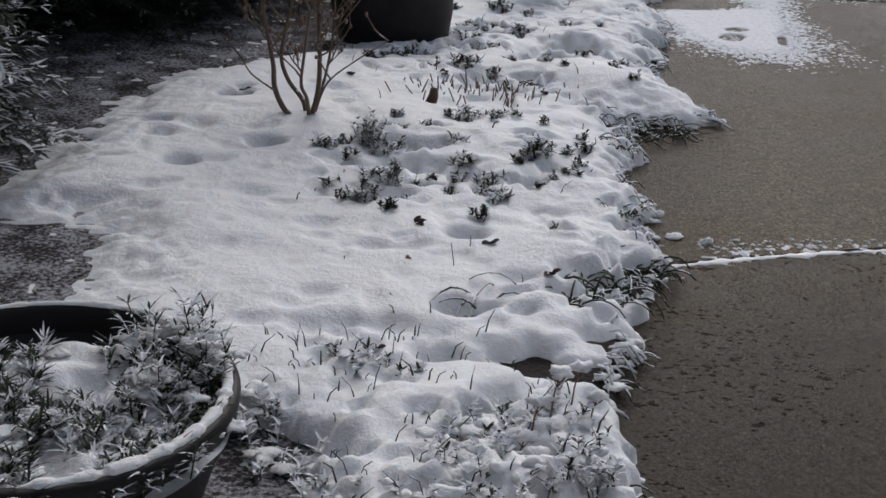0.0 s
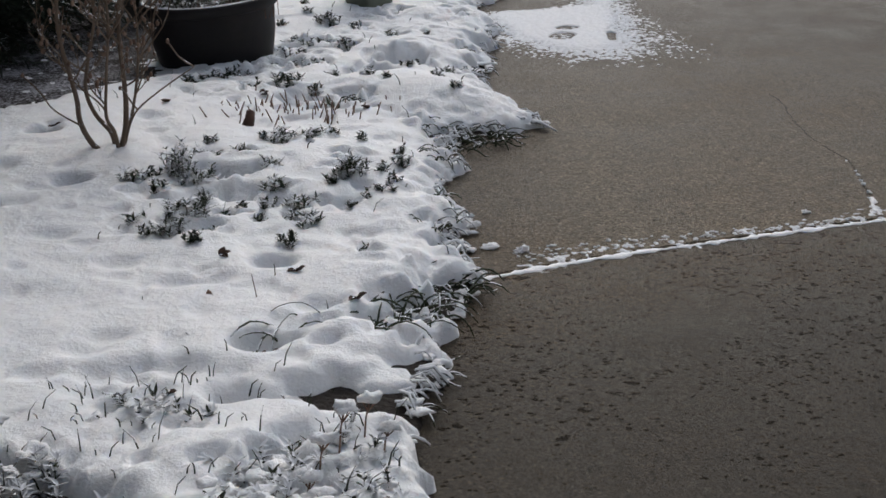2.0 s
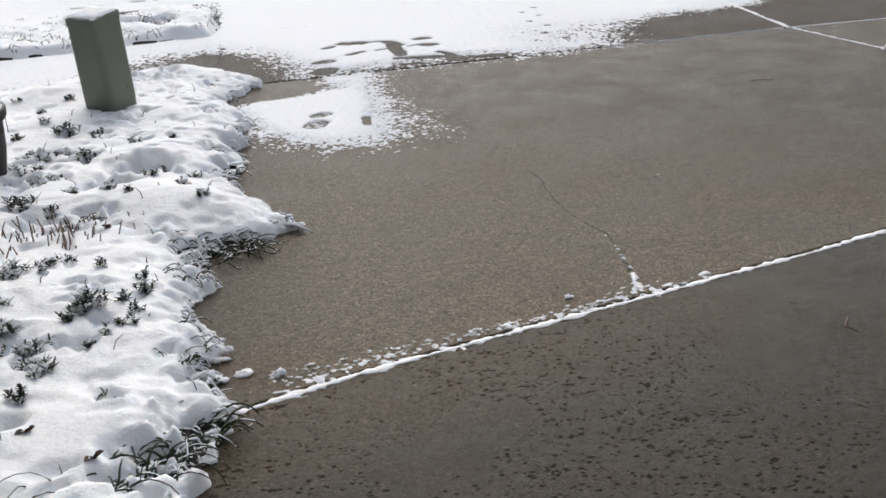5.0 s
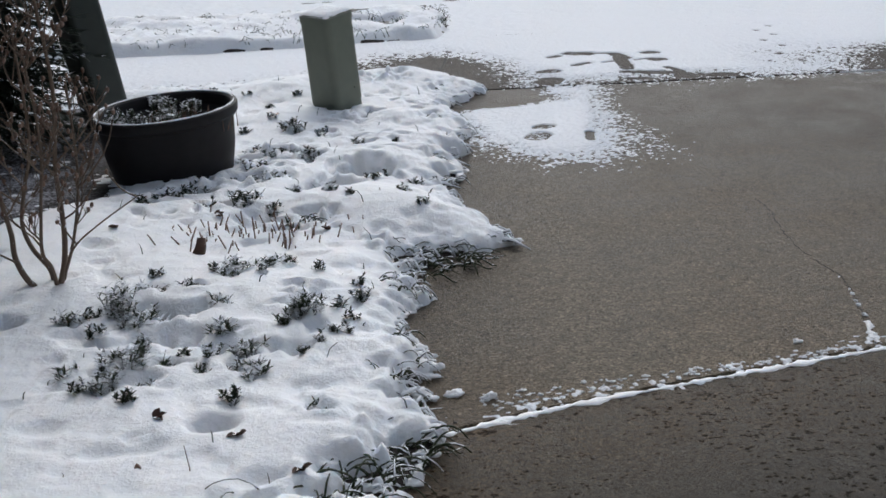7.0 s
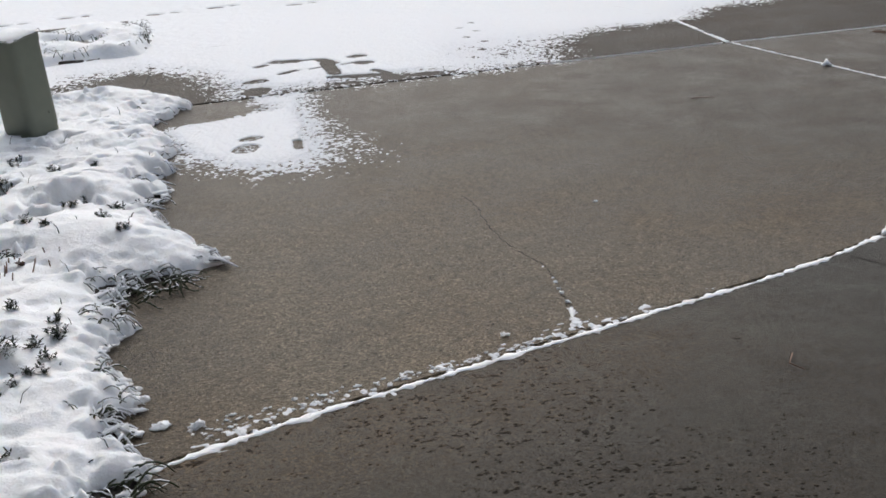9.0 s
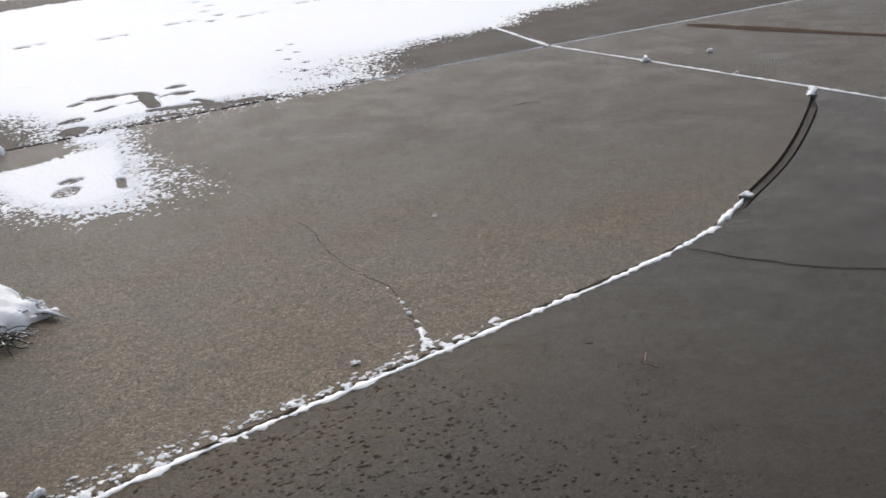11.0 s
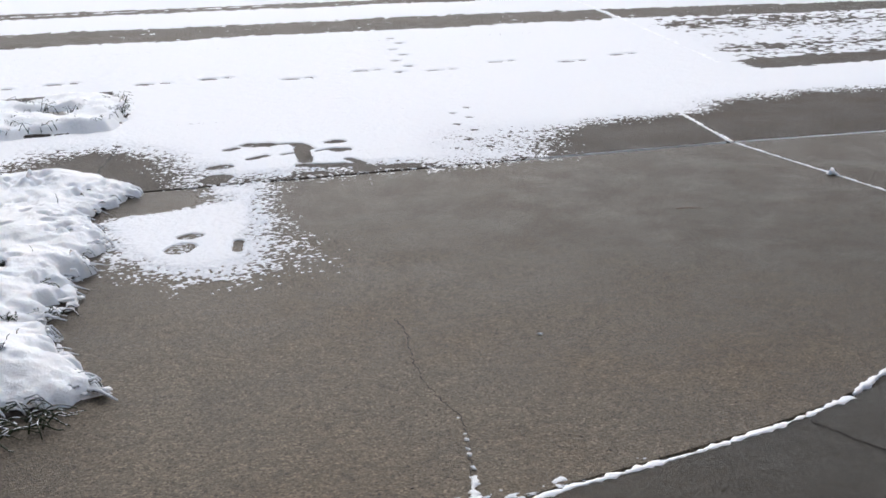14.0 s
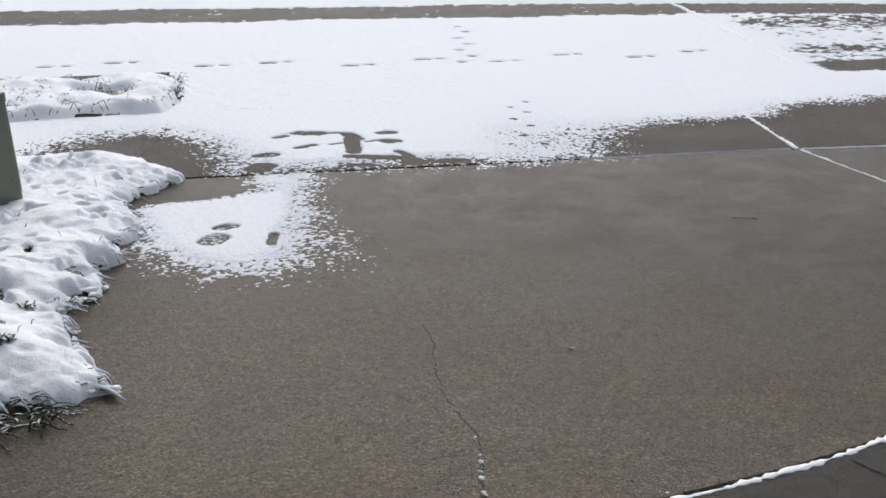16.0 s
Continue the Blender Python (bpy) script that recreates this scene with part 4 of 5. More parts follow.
def disc_snow(x, y, z, r, seed, amp, name, label, holes=0.3):
    v, f = [], []
    rings, segs = 26, 80
    for i in range(rings + 1):
        for s in range(segs):
            a, q = 2 * math.pi * s / segs, r * i / rings
            px, py = x + q * math.cos(a), y + q * math.sin(a)
            n = float(fbm(np.array(px), np.array(py), 0.10, 3, seed)) - holes * max(0, float(vnoise(np.array(px), np.array(py), 0.06, seed + 9)))
            v.append((px, py, z + amp * n))
    for i in range(rings):
        for s in range(segs):
            a, b = i * segs + s, i * segs + (s + 1) % segs
            f.append((a, b, b + segs, a + segs))
    return thing(name, v, f, SNOW, label, "snow", kind="stuff")


def rim_snow(x, y, z, r, w, seed, a0, a1, name):
    b = Build()
    prev = None
    n = 150
    for k in range(n + 1):
        a = radians(a0 + (a1 - a0) * k / n)
        g = 0.8 + 0.3 * float(vnoise(np.array(k * 0.02), np.array(0.5), 0.08, seed))
        g *= min(1, k / 8, (n - k) / 8) + 0.02
        c, s = math.cos(a), math.sin(a)
        o = len(b.v)
        for dr, dz in ((-1.0, -0.004), (-0.8, 0.55), (0, 0.8), (0.75, 0.45), (0.95, -0.3)):
            b.v.append(Vector((x + (r + dr * w * g) * c, y + (r + dr * w * g) * s, z + dz * w * g)))
        if prev is not None:
            b.f += [(prev + i, prev + i + 1, o + i + 1, o + i) for i in range(4)]
        prev = o
    return b.thing(name, SNOW, label="line of snow lying on the pot's rim", category="snow", kind="stuff")


def soil_in(x, y, z, r, name):
    v, f = lathe([(0.0, 0.004), (r * 0.6, 0.006), (r, 0.0)], 40)
    return thing(name, [(a + x, b + y, c + z) for a, b, c in v], f, SOIL, "dark potting soil inside the pot", "soil", kind="stuff")


FAR_POT = (-1.775, -1.31, -0.03, 0.290, 0.228, 0.33)
NEAR_POT = (-2.655, -4.95, 0.0, 0.340, 0.265, 0.25)
pot("plant_pot", *FAR_POT, "wide dark plastic plant pot with withered plants, standing in snow", (0, -5))
pot("plant_pot", *NEAR_POT, "large dark plastic plant pot full of snow-covered perennials")
tilt = pose(-1.775, -1.31, -0.03, 0, -5, 0) @ pose(1.775, 1.31, 0.03)
soil_in(-1.77, -1.31, 0.225, 0.25, "pot_soil").matrix_world = tilt
soil_in(-2.655, -4.95, 0.17, 0.29, "pot_soil")
disc_snow(-1.72, -1.34, 0.228, 0.19, 31, 0.02, "pot_snow", "thin snow over the soil in the pot").matrix_world = tilt
disc_snow(-2.60, -5.0, 0.208, 0.275, 41, 0.036, "pot_snow", "snow heaped among the plants in the pot", 0.8)
rim_snow(-1.775, -1.31, 0.30, 0.275, 0.006, 3, 0, 360, "rim_snow").matrix_world = tilt
rim_snow(-2.655, -4.95, 0.249, 0.318, 0.014, 5, -85, 20, "rim_snow")
rim_snow(-2.655, -4.95, 0.25, 0.326, 0.010, 6, 20, 170, "rim_snow")


# ---- leafy plants ----
def sprig(b, x, y, z, h, rnd, leaf_l, leaf_w, lean=0.4, whorls=6):
    """An upright shoot with whorls of narrow leaves."""
    a = rnd.uniform(0, 6.28)
    tilt = rnd.uniform(0, lean)
    d = Vector((math.cos(a) * tilt, math.sin(a) * tilt, 1)).normalized()
    o = Vector((x, y, z))
    b.tube([o, o + d * h * 0.5, o + d * h], 0.0022, 0.0012, 4)
    for k in range(whorls):
        p = o + d * (h * (0.2 + 0.8 * (k + 1) / whorls))
        for j in range(4):
            q = rnd.uniform(0, 6.28)
            up = rnd.uniform(0.35, 1.1)
            b.leaf(p, (math.cos(q), math.sin(q), up), leaf_l * rnd.uniform(0.7, 1.15), leaf_w, rnd.uniform(0.2, 0.9))


def perennial(x, y, r, h, rnd, mat, name, label, group, leaf_l=0.032, leaf_w=0.006, dense=1.0, caps=3, zb=None, sink=0.3):
    z = snow_top(x, y) - 0.012 - sink * h if zb is None else zb
    ob = empty(name, pose(x, y, z), label, "plant", group)
    b = Build()
    for k in range(max(4, int(420 * r * dense))):
        a, q = rnd.uniform(0, 6.28), r * math.sqrt(rnd.random())
        hh = h * rnd.uniform(0.55, 1.1) * (1 - 0.35 * q / r)
        sprig(b, q * math.cos(a), q * math.sin(a), -0.005, hh + 0.02, rnd, leaf_l, leaf_w, 0.55, 5)
    b.piece("foliage", mat, ob)
    if caps:
        for k in range(caps):
            s = Build()
            a, q = rnd.uniform(0, 6.28), r * rnd.uniform(0.1, 1.0)
            w = rnd.uniform(0.010, 0.026) * (0.6 + 4 * r)
            s.drift((q * math.cos(a), q * math.sin(a), h * rnd.uniform(0.35, 0.8)), w, w * rnd.uniform(0.45, 1.3), w * rnd.uniform(0.28, 0.5), rnd)
            s.piece("snow_cap", SNOW, ob, "small snow cushion caught on the leaves" if k == 0 else "")
    return ob


rnd = random.Random(17)
for k in range(64):
    x, y = rnd.uniform(-2.1, -1.25), rnd.uniform(-3.65, -2.6)
    if k % 2:
        x, y = rnd.uniform(-1.75, -0.85), rnd.uniform(-2.3, 0.1)
    if float(inside_dist(np.array([x]), np.array([y]), BED)[0]) < 0.1 or math.hypot(x + 1.77, y + 1.31) < 0.33 or math.hypot(x + 0.975, y + 0.385) < 0.2:
        continue
    perennial(x, y, rnd.uniform(0.012, 0.026), rnd.uniform(0.025, 0.045), rnd, LEAF_DARK if k % 3 else LEAF, "seedling", "tiny dark leaf tips poking out of the snow", "leaf tips in the bed", 0.018, 0.006, 0.8, 1 + k % 2)
rnd = random.Random(7)
for k, (x, y, r, h) in enumerate(SPRIGS):
    perennial(x, y, r, h, rnd, LEAF, "perennial", "grey-green lavender-like perennial half buried in snow", "low perennials in the bed", 0.030, 0.0055, 0.75 if h < 0.1 else 1.0, 5 + int(60 * r), None, 0.55 if h < 0.1 else 0.15)
for x, y, r, h in BUSHLETS:
    perennial(x, y, r, h, rnd, LEAF_DARK, "groundcover_plant", "small dark green ground cover poking through snow", "ground cover near the pot", 0.022, 0.007, 0.7, 5, None, 0.4)
for x, y, r, h in FROSTED:
    perennial(x, y, r, h, rnd, LEAF_FROST, "frosted_plant", "low leafy plant half smothered by lumps of snow", "snowy plants at the bed's front", 0.026, 0.007, 0.30, 6 + int(70 * r), None, 0.5)
# the plants inside the two pots
for k in range(46):
    a, q = rnd.uniform(0, 6.28), 0.28 * math.sqrt(rnd.random())
    x, y = -2.62 + q * math.cos(a), -4.97 + q * math.sin(a)
    tall = 0.125 if (x > -2.50 and y > -4.98) else 0.045
    perennial(x, y, 0.045, tall * rnd.uniform(0.7, 1.25), rnd, LEAF if k % 3 else LEAF_DARK, "potted_plant", "snow-laden narrow-leaved plant growing in the pot", "plants in the large pot", 0.040, 0.0046, 0.36, 11, 0.195)
for k in range(9):
    a = rnd.uniform(0, 6.28)
    q = rnd.uniform(0.05, 0.22)
    x, y = -1.80 + q * math.cos(a), -1.27 + q * 0.9 * math.sin(a)
    perennial(x, y, 0.035, 0.05 * rnd.uniform(0.8, 1.7), rnd, LEAF, "potted_plant", "withered frosted plant inside the pot", "plants in the far pot", 0.02, 0.006, 0.9, 2, 0.225)
withered = empty("withered_plant", pose(-1.70, -1.35, 0.225), "dry brown stems of a withered plant in the pot", "plant")
for k in range(64):
    a = rnd.uniform(0, 6.28)
    q = 0.2 * math.sqrt(rnd.random())
    b = Build()
    h = rnd.uniform(0.03, 0.07)
    x, y = q * math.cos(a), 0.8 * q * math.sin(a)
    b.tube([(x, y, 0), (x + rnd.uniform(-0.01, 0.01), y + rnd.uniform(-0.01, 0.01), h)], 0.0018, 0.0012, 5)
    b.piece("stem", STALK, withered)


# ---- grass tufts along the rim ----
def tuft(x, y, r, n, length, way, rnd, z, mat=None):
    ob = empty("grass_tuft", pose(x, y, z), "arching green grass blades crusted with snow", "grass", "grass tufts along the bed")
    for k in range(n):
        a, q = rnd.uniform(0, 6.28), r * math.sqrt(rnd.random())
        p = Vector((q * math.cos(a), q * math.sin(a), -0.01))
        out = radians(way) + rnd.gauss(0, 1.0) if rnd.random() < 0.75 else rnd.uniform(0, 6.28)
        l = length * rnd.uniform(0.55, 1.25)
        d = Vector((math.cos(out), math.sin(out), rnd.uniform(0.5, 1.6))).normalized()
        pts = [p]
        for s in range(6):
            p = p + d * (l / 6)
            if p.z < -z + 0.006:
                p.z = -z + 0.006
                d.z = max(d.z, 0)
            pts.append(p)
            d = (d + Vector((rnd.uniform(-0.12, 0.12), rnd.uniform(-0.12, 0.12), -rnd.uniform(0.25, 0.5)))).normalized()
        w = rnd.uniform(0.002, 0.0042)
        b = Build()
        b.tube(pts, w, w * 0.45, 4)
        b.piece("blade", mat or BLADE, ob)
    return ob


for k, (x, y, r, n, l, a) in enumerate(TUFTS):
    if k in (0, 1, 2, 3, 4, 6, 9, 10, 15, 19, 29):
        tuft(x - 0.03, y, r * 1.1, n, l * 0.78, a, rnd, max(0.02, min(0.06, snow_top(x, y))), BLADE_GREEN)
        continue
    tuft(x - 0.035, y, r, int(n * 0.6), l * (0.62 if n > 20 else 0.9), a, rnd, max(0.012, min(0.06, snow_top(x - 0.035, y))))

# single blades and stems that pierce the snow
b = Build()
for k in range(330):
    x, y = rnd.uniform(-2.35, -1.5), rnd.uniform(-5.15, -4.35)
    if k % 3 == 0:
        x, y = rnd.uniform(-2.3, -0.5), rnd.uniform(-4.4, 0.3)
    if float(inside_dist(np.array([x]), np.array([y]), BED)[0]) < 0.05 or float(inside_dist(np.array([x]), np.array([y]), SHELTER)[0]) > 0:
        continue
    z = snow_top(x, y)
    l = rnd.uniform(0.012, 0.05)
    a = rnd.uniform(0, 6.28)
    d = Vector((math.cos(a) * 0.5, math.sin(a) * 0.5, 1)) * l
    b.tube([Vector((x, y, z - 0.012)), Vector((x, y, z)) + d * 0.5, Vector((x, y, z)) + d + Vector((d.x * 0.4, d.y * 0.4, -l * 0.1))], rnd.uniform(0.0012, 0.0026), 0.0008, 4)
b.thing("grass_blades", LEAF_DARK, label="single dark grass blades piercing the snow", category="grass", kind="stuff")

# frozen blades lying out over the concrete rim
b = Build()
edge = spline(BED_EDGE[1:42], 8)
for k in range(190):
    p = edge[rnd.randrange(len(edge))]
    a = rnd.gauss(-0.15, 0.55)
    l = rnd.uniform(0.025, 0.075)
    s = p + Vector((-0.045, rnd.uniform(-0.02, 0.02), rnd.uniform(0.012, 0.05)))
    m = s + Vector((math.cos(a), math.sin(a), 0.25)) * l * 0.5
    e = s + Vector((math.cos(a) * l, math.sin(a) * l, 0))
    e.z = rnd.uniform(0.004, 0.012)
    w = rnd.uniform(0.0022, 0.0058)
    b.tube([s, m, m.lerp(e, 0.6) + Vector((0, 0, 0.004)), e], w, w * 0.6, 5)
# longer frozen fingers on the far half of the rim
for k in range(75):
    p = edge[rnd.randrange(len(edge))]
    if p.y < -2.75:
        continue
    a, l, w = rnd.gauss(-0.12, 0.28), rnd.uniform(0.06, 0.125), rnd.uniform(0.004, 0.0085)
    s = p + Vector((-0.05, rnd.uniform(-0.02, 0.02), rnd.uniform(0.018, 0.035)))
    e = s + Vector((math.cos(a) * l, math.sin(a) * l, 0))
    e.z = rnd.uniform(0.004, 0.010)
    b.tube([s, s.lerp(e, 0.4) + Vector((0, 0, 0.008)), s.lerp(e, 0.75) + Vector((0, rnd.uniform(-0.006, 0.006), 0.004)), e], w, w * 0.35, 6)
b.thing("rim_grass", CRUST, label="frozen grass blades lying out over the concrete", category="grass", kind="stuff")
b = Build()
for k in range(150):
    p = edge[rnd.randrange(len(edge))]
    w = rnd.uniform(0.006, 0.018)
    b.drift((p.x + rnd.uniform(-0.05, 0.012), p.y + rnd.uniform(-0.03, 0.03), w * 0.2 + rnd.uniform(0, 0.02)), w * rnd.uniform(0.8, 2.0), w, w * 0.5, rnd)
b.thing("rim_snow_crumbs", SNOW, label="crumbs of snow along the ragged edge of the bed", category="snow", kind="stuff")

# fallen brown leaves on the snow
for k, (x, y) in enumerate([(-1.85, -4.27), (-1.79, -4.21), (-1.90, -3.72), (-2.39, -2.33), (-1.60, -4.05), (-1.72, -3.85), (-2.0, -2.2), (-1.66, -2.12), (-2.05, -4.45), (-1.3, -2.35)]):
    b = Build()
    a = rnd.uniform(0, 6.28)
    for j in range(3):
        b.leaf((0, 0, 0), (math.cos(a + j), math.sin(a + j), 0.5 + 0.3 * j), 0.032, 0.02, 0.8, 0.5)
    ob = b.thing("dead_leaf", DEADLEAF, label="curled dark brown leaf lying on the snow", category="leaf", group="fallen leaves on the bed")
    ob.location = (x, y, snow_top(x, y) - 0.004)
# dry flower heads with snow on them
for x, y, h in ((-1.69, -4.74, 0.085), (-1.66, -4.78, 0.06), (-1.79, -4.86, 0.08), (-1.75, -4.83, 0.10), (-1.82, -4.90, 0.075)):
    z = snow_top(x, y)
    ob = empty("dry_flower", pose(x, y, z - 0.01), "dry stem whose seed head carries a cap of snow", "flower", "dry flowers at the bed's rim")
    b = Build()
    b.tube([(0, 0, 0), (0.004, 0.003, h * 0.6), (0.010, 0.0, h)], 0.002, 0.0014, 5)
    for j in range(5):
        a = 1.256 * j
        b.tube([(0.008, 0.002, h * 0.75), (0.010 + 0.018 * math.cos(a), 0.018 * math.sin(a), h + 0.006)], 0.0012, 0.001, 4)
    b.piece("stem", STALK, ob)
    s = Build()
    s.drift((0.010, 0, h + 0.006), 0.020, 0.017, 0.012, rnd)
    s.piece("snow_cap", SNOW, ob, "cap of snow on the seed head")

# ---- cut-back stalks ----
for k, (cx, cy, n, sx, sy) in enumerate([(-1.48, -2.30, 60, 0.22, 0.15), (-1.66, -2.27, 16, 0.14, 0.14), (-1.76, -2.44, 7, 0.09, 0.08), (-1.42, -2.40, 14, 0.18, 0.10)]):
    clump = empty("cut_perennial", pose(cx, cy, snow_top(cx, cy) - 0.005), "clump of brown cut-back stalks standing in snow", "plant stubble", "cut-back stalks in the bed")
    for j in range(n):
        x, y = rnd.gauss(0, sx * 0.55), rnd.gauss(0, sy * 0.55)
        h = rnd.uniform(0.018, 0.052)
        b = Build()
        lean = Vector((rnd.gauss(0, 0.35), rnd.gauss(0, 0.35), 1)) * h
        b.tube([(x, y, -0.01), (x + lean.x, y + lean.y, lean.z)], rnd.uniform(0.002, 0.0034), 0.0022, 6)
        b.piece("stalk", STALK_SNOW, clump)
b = Build()
b.tube([(0, 0, 0), (0.012, 0.01, 0.03), (0.015, 0.02, 0.055)], 0.022, 0.014, 7)
ob = b.thing("stump", DEADLEAF, label="short reddish-brown rotted stump in the snow", category="stump")
ob.location = (-1.745, -2.52, snow_top(-1.745, -2.52) - 0.01)


# ---- bare shrub ----
def bare_shrub(x, y, z):
    """A low forked base with upright stems that branch into fine twigs with pale buds."""
    ob = empty("bare_shrub", pose(x, y, z), "leafless brown shrub with fine twigs and pale buds", "shrub")
    r = random.Random(21)

    def twig(p, d, l, w, depth):
        pts, q, dd = [p.copy()], p.copy(), d.copy()
        for s in range(4):
            q = q + dd * (l / 4)
            dd = (dd + Vector((r.gauss(0, 0.20), r.gauss(0, 0.20), 0.16))).normalized()
            pts.append(q.copy())
        b.tube(pts, w, w * 0.6, 5)
        if r.random() < 0.75:
            buds.lump(pts[-1], 0.006, 0.006, 0.009, r.randint(0, 999), 4, 6)
        if depth:
            for s in range(r.choice((2, 3, 4))):
                o = pts[r.randint(1, 4)]
                a = r.uniform(0, 6.28)
                nd = (dd + Vector((math.cos(a), math.sin(a), 0.3)) * r.uniform(0.4, 0.8)).normalized()
                twig(o, nd, l * r.uniform(0.45, 0.8), w * 0.6, depth - 1)

    # main stems: points from the base upwards, thickness, how many side twigs
    stems = (([(0, 0, 0), (-0.06, 0.0, 0.05), (-0.095, 0.02, 0.12), (-0.10, 0.03, 0.19), (-0.115, 0.04, 0.27), (-0.14, 0.05, 0.42), (-0.13, 0.05, 0.65), (-0.16, 0.06, 0.95)], 0.0105, 11),
             ([(0.01, 0.01, 0), (0.0, 0.04, 0.07), (-0.05, 0.08, 0.13), (-0.075, 0.12, 0.20), (-0.06, 0.14, 0.30), (-0.03, 0.15, 0.46), (-0.05, 0.16, 0.78)], 0.009, 10),
             ([(0.012, 0.0, 0), (0.040, 0.0, 0.08), (0.05, 0.02, 0.16), (0.05, 0.03, 0.25), (0.045, 0.03, 0.40), (0.06, 0.03, 0.62), (0.03, 0.02, 0.92)], 0.0105, 12),
             ([(0.02, -0.01, 0.02), (0.01, -0.03, 0.10), (-0.01, -0.06, 0.16), (0.0, -0.09, 0.28), (0.02, -0.10, 0.50), (0.0, -0.12, 0.74)], 0.007, 8),
             ([(0.04, 0.0, 0.05), (0.075, -0.02, 0.15), (0.15, -0.03, 0.22), (0.27, -0.03, 0.30)], 0.004, 2),
             ([(-0.09, 0.01, 0.11), (-0.17, 0.0, 0.17), (-0.20, 0.0, 0.22)], 0.0035, 1),
             ([(0.015, 0.01, 0.0), (0.07, 0.08, 0.14), (0.10, 0.14, 0.34), (0.09, 0.15, 0.62)], 0.006, 8))
    for line, w, n in stems:
        b, buds = Build(), Build()
        pts = spline(line, 5)
        b.tube(pts, w, w * 0.45, 7)
        for k in range(n):
            i = r.randint(int(len(pts) * 0.42), len(pts) - 1)
            a = r.uniform(0, 6.28)
            twig(pts[i], Vector((math.cos(a), math.sin(a), r.uniform(0.5, 1.3))).normalized(), r.uniform(0.09, 0.19), 0.0034, (k % 2) + 1 if n > 4 else 0)
        stem = b.piece("stem", BARK_SNOW, ob)
        if buds.v:
            tagged(buds.piece("bud_cluster", STALK_SNOW, stem, "pale dry buds along the twigs"), "pale dry buds along the twigs", kind="stuff")
    return ob


bare_shrub(-2.185, -2.70, 0.035)


# ---- utility pedestals, both leaning a little ----
def pedestal(name, x, y, z, w, d, h, turn, lean, mat, label, cap_snow):
    ob = empty(name, pose(x, y, z, 0, lean, turn), label, "utility box", "utility boxes")

    def box(w0, d0, w1, d1, z0, z1, rad):
        v, f = [], []
        n = 6
        for ww, dd, zz in ((w0, d0, z0), (w1, d1, z1)):
            for cx, cy, a0 in ((1, 1, 0), (-1, 1, 90), (-1, -1, 180), (1, -1, 270)):
                for k in range(n):
                    a = radians(a0 + 90 * k / (n - 1))
                    v.append((cx * (ww / 2 - rad) + rad * math.cos(a), cy * (dd / 2 - rad) + rad * math.sin(a), zz))
        m = 4 * n
        f = [tuple(reversed(range(m))), tuple(range(m, 2 * m))] + [(k, (k + 1) % m, m + (k + 1) % m, m + k) for k in range(m)]
        return v, f
    v, f = box(w * 0.97, d * 0.97, w * 0.97, d * 0.97, -0.06, 0.075, 0.03)
    piece("base", v, f, mat, ob, "scuffed lower skirt", False)
    v, f = box(w, d, w, d, 0.075, h - 0.04, 0.032)
    piece("body", v, f, mat, ob, "", False)
    v, f = box(w * 1.04, d * 1.04, w * 1.04, d * 1.04, h - 0.04, h - 0.008, 0.034)
    piece("cap", v, f, mat, ob, "overlapping lid", False)
    v, f = box(w * 1.04, d * 1.04, w * 0.94, d * 0.94, h - 0.008, h, 0.03)
    piece("cap_top", v, f, mat, ob, "", False)
    b = Build()
    b.lump((w * 0.2, -d * 0.5 - 0.001, 0.14), 0.006, 0.003, 0.006, 1)
    b.piece("lock", mat, ob)
    if cap_snow:
        b = Build()
        n = 14
        for j in range(n + 1):
            for i in range(n + 1):
                u, q = -0.5 + i / n, -0.5 + j / n
                e = min(0.5 - abs(u), 0.5 - abs(q))
                b.v.append(Vector((u * w * 0.99, q * d * 0.99, h + 0.016 * min(1, e * 5) ** 0.6 - 0.003 + 0.003 * float(vnoise(np.array(u), np.array(q), 0.25, 9)))))
        b.f = [(j * (n + 1) + i, j * (n + 1) + i + 1, (j + 1) * (n + 1) + i + 1, (j + 1) * (n + 1) + i) for j in range(n) for i in range(n)]
        b.piece("snow_cap", SNOW, ob, "flat layer of snow on the lid")
    return ob


pedestal("utility_pedestal", -0.975, -0.385, 0.02, 0.186, 0.186, 0.505, 38, -8, GREEN_STEEL, "grey-green steel utility pedestal leaning, with snow on its lid", True)
pedestal("utility_cabinet", -2.045, -0.33, 0.0, 0.18, 0.18, 1.05, 30, -12, GREEN_DARK, "tall dark green steel utility cabinet leaning behind the pot", False)


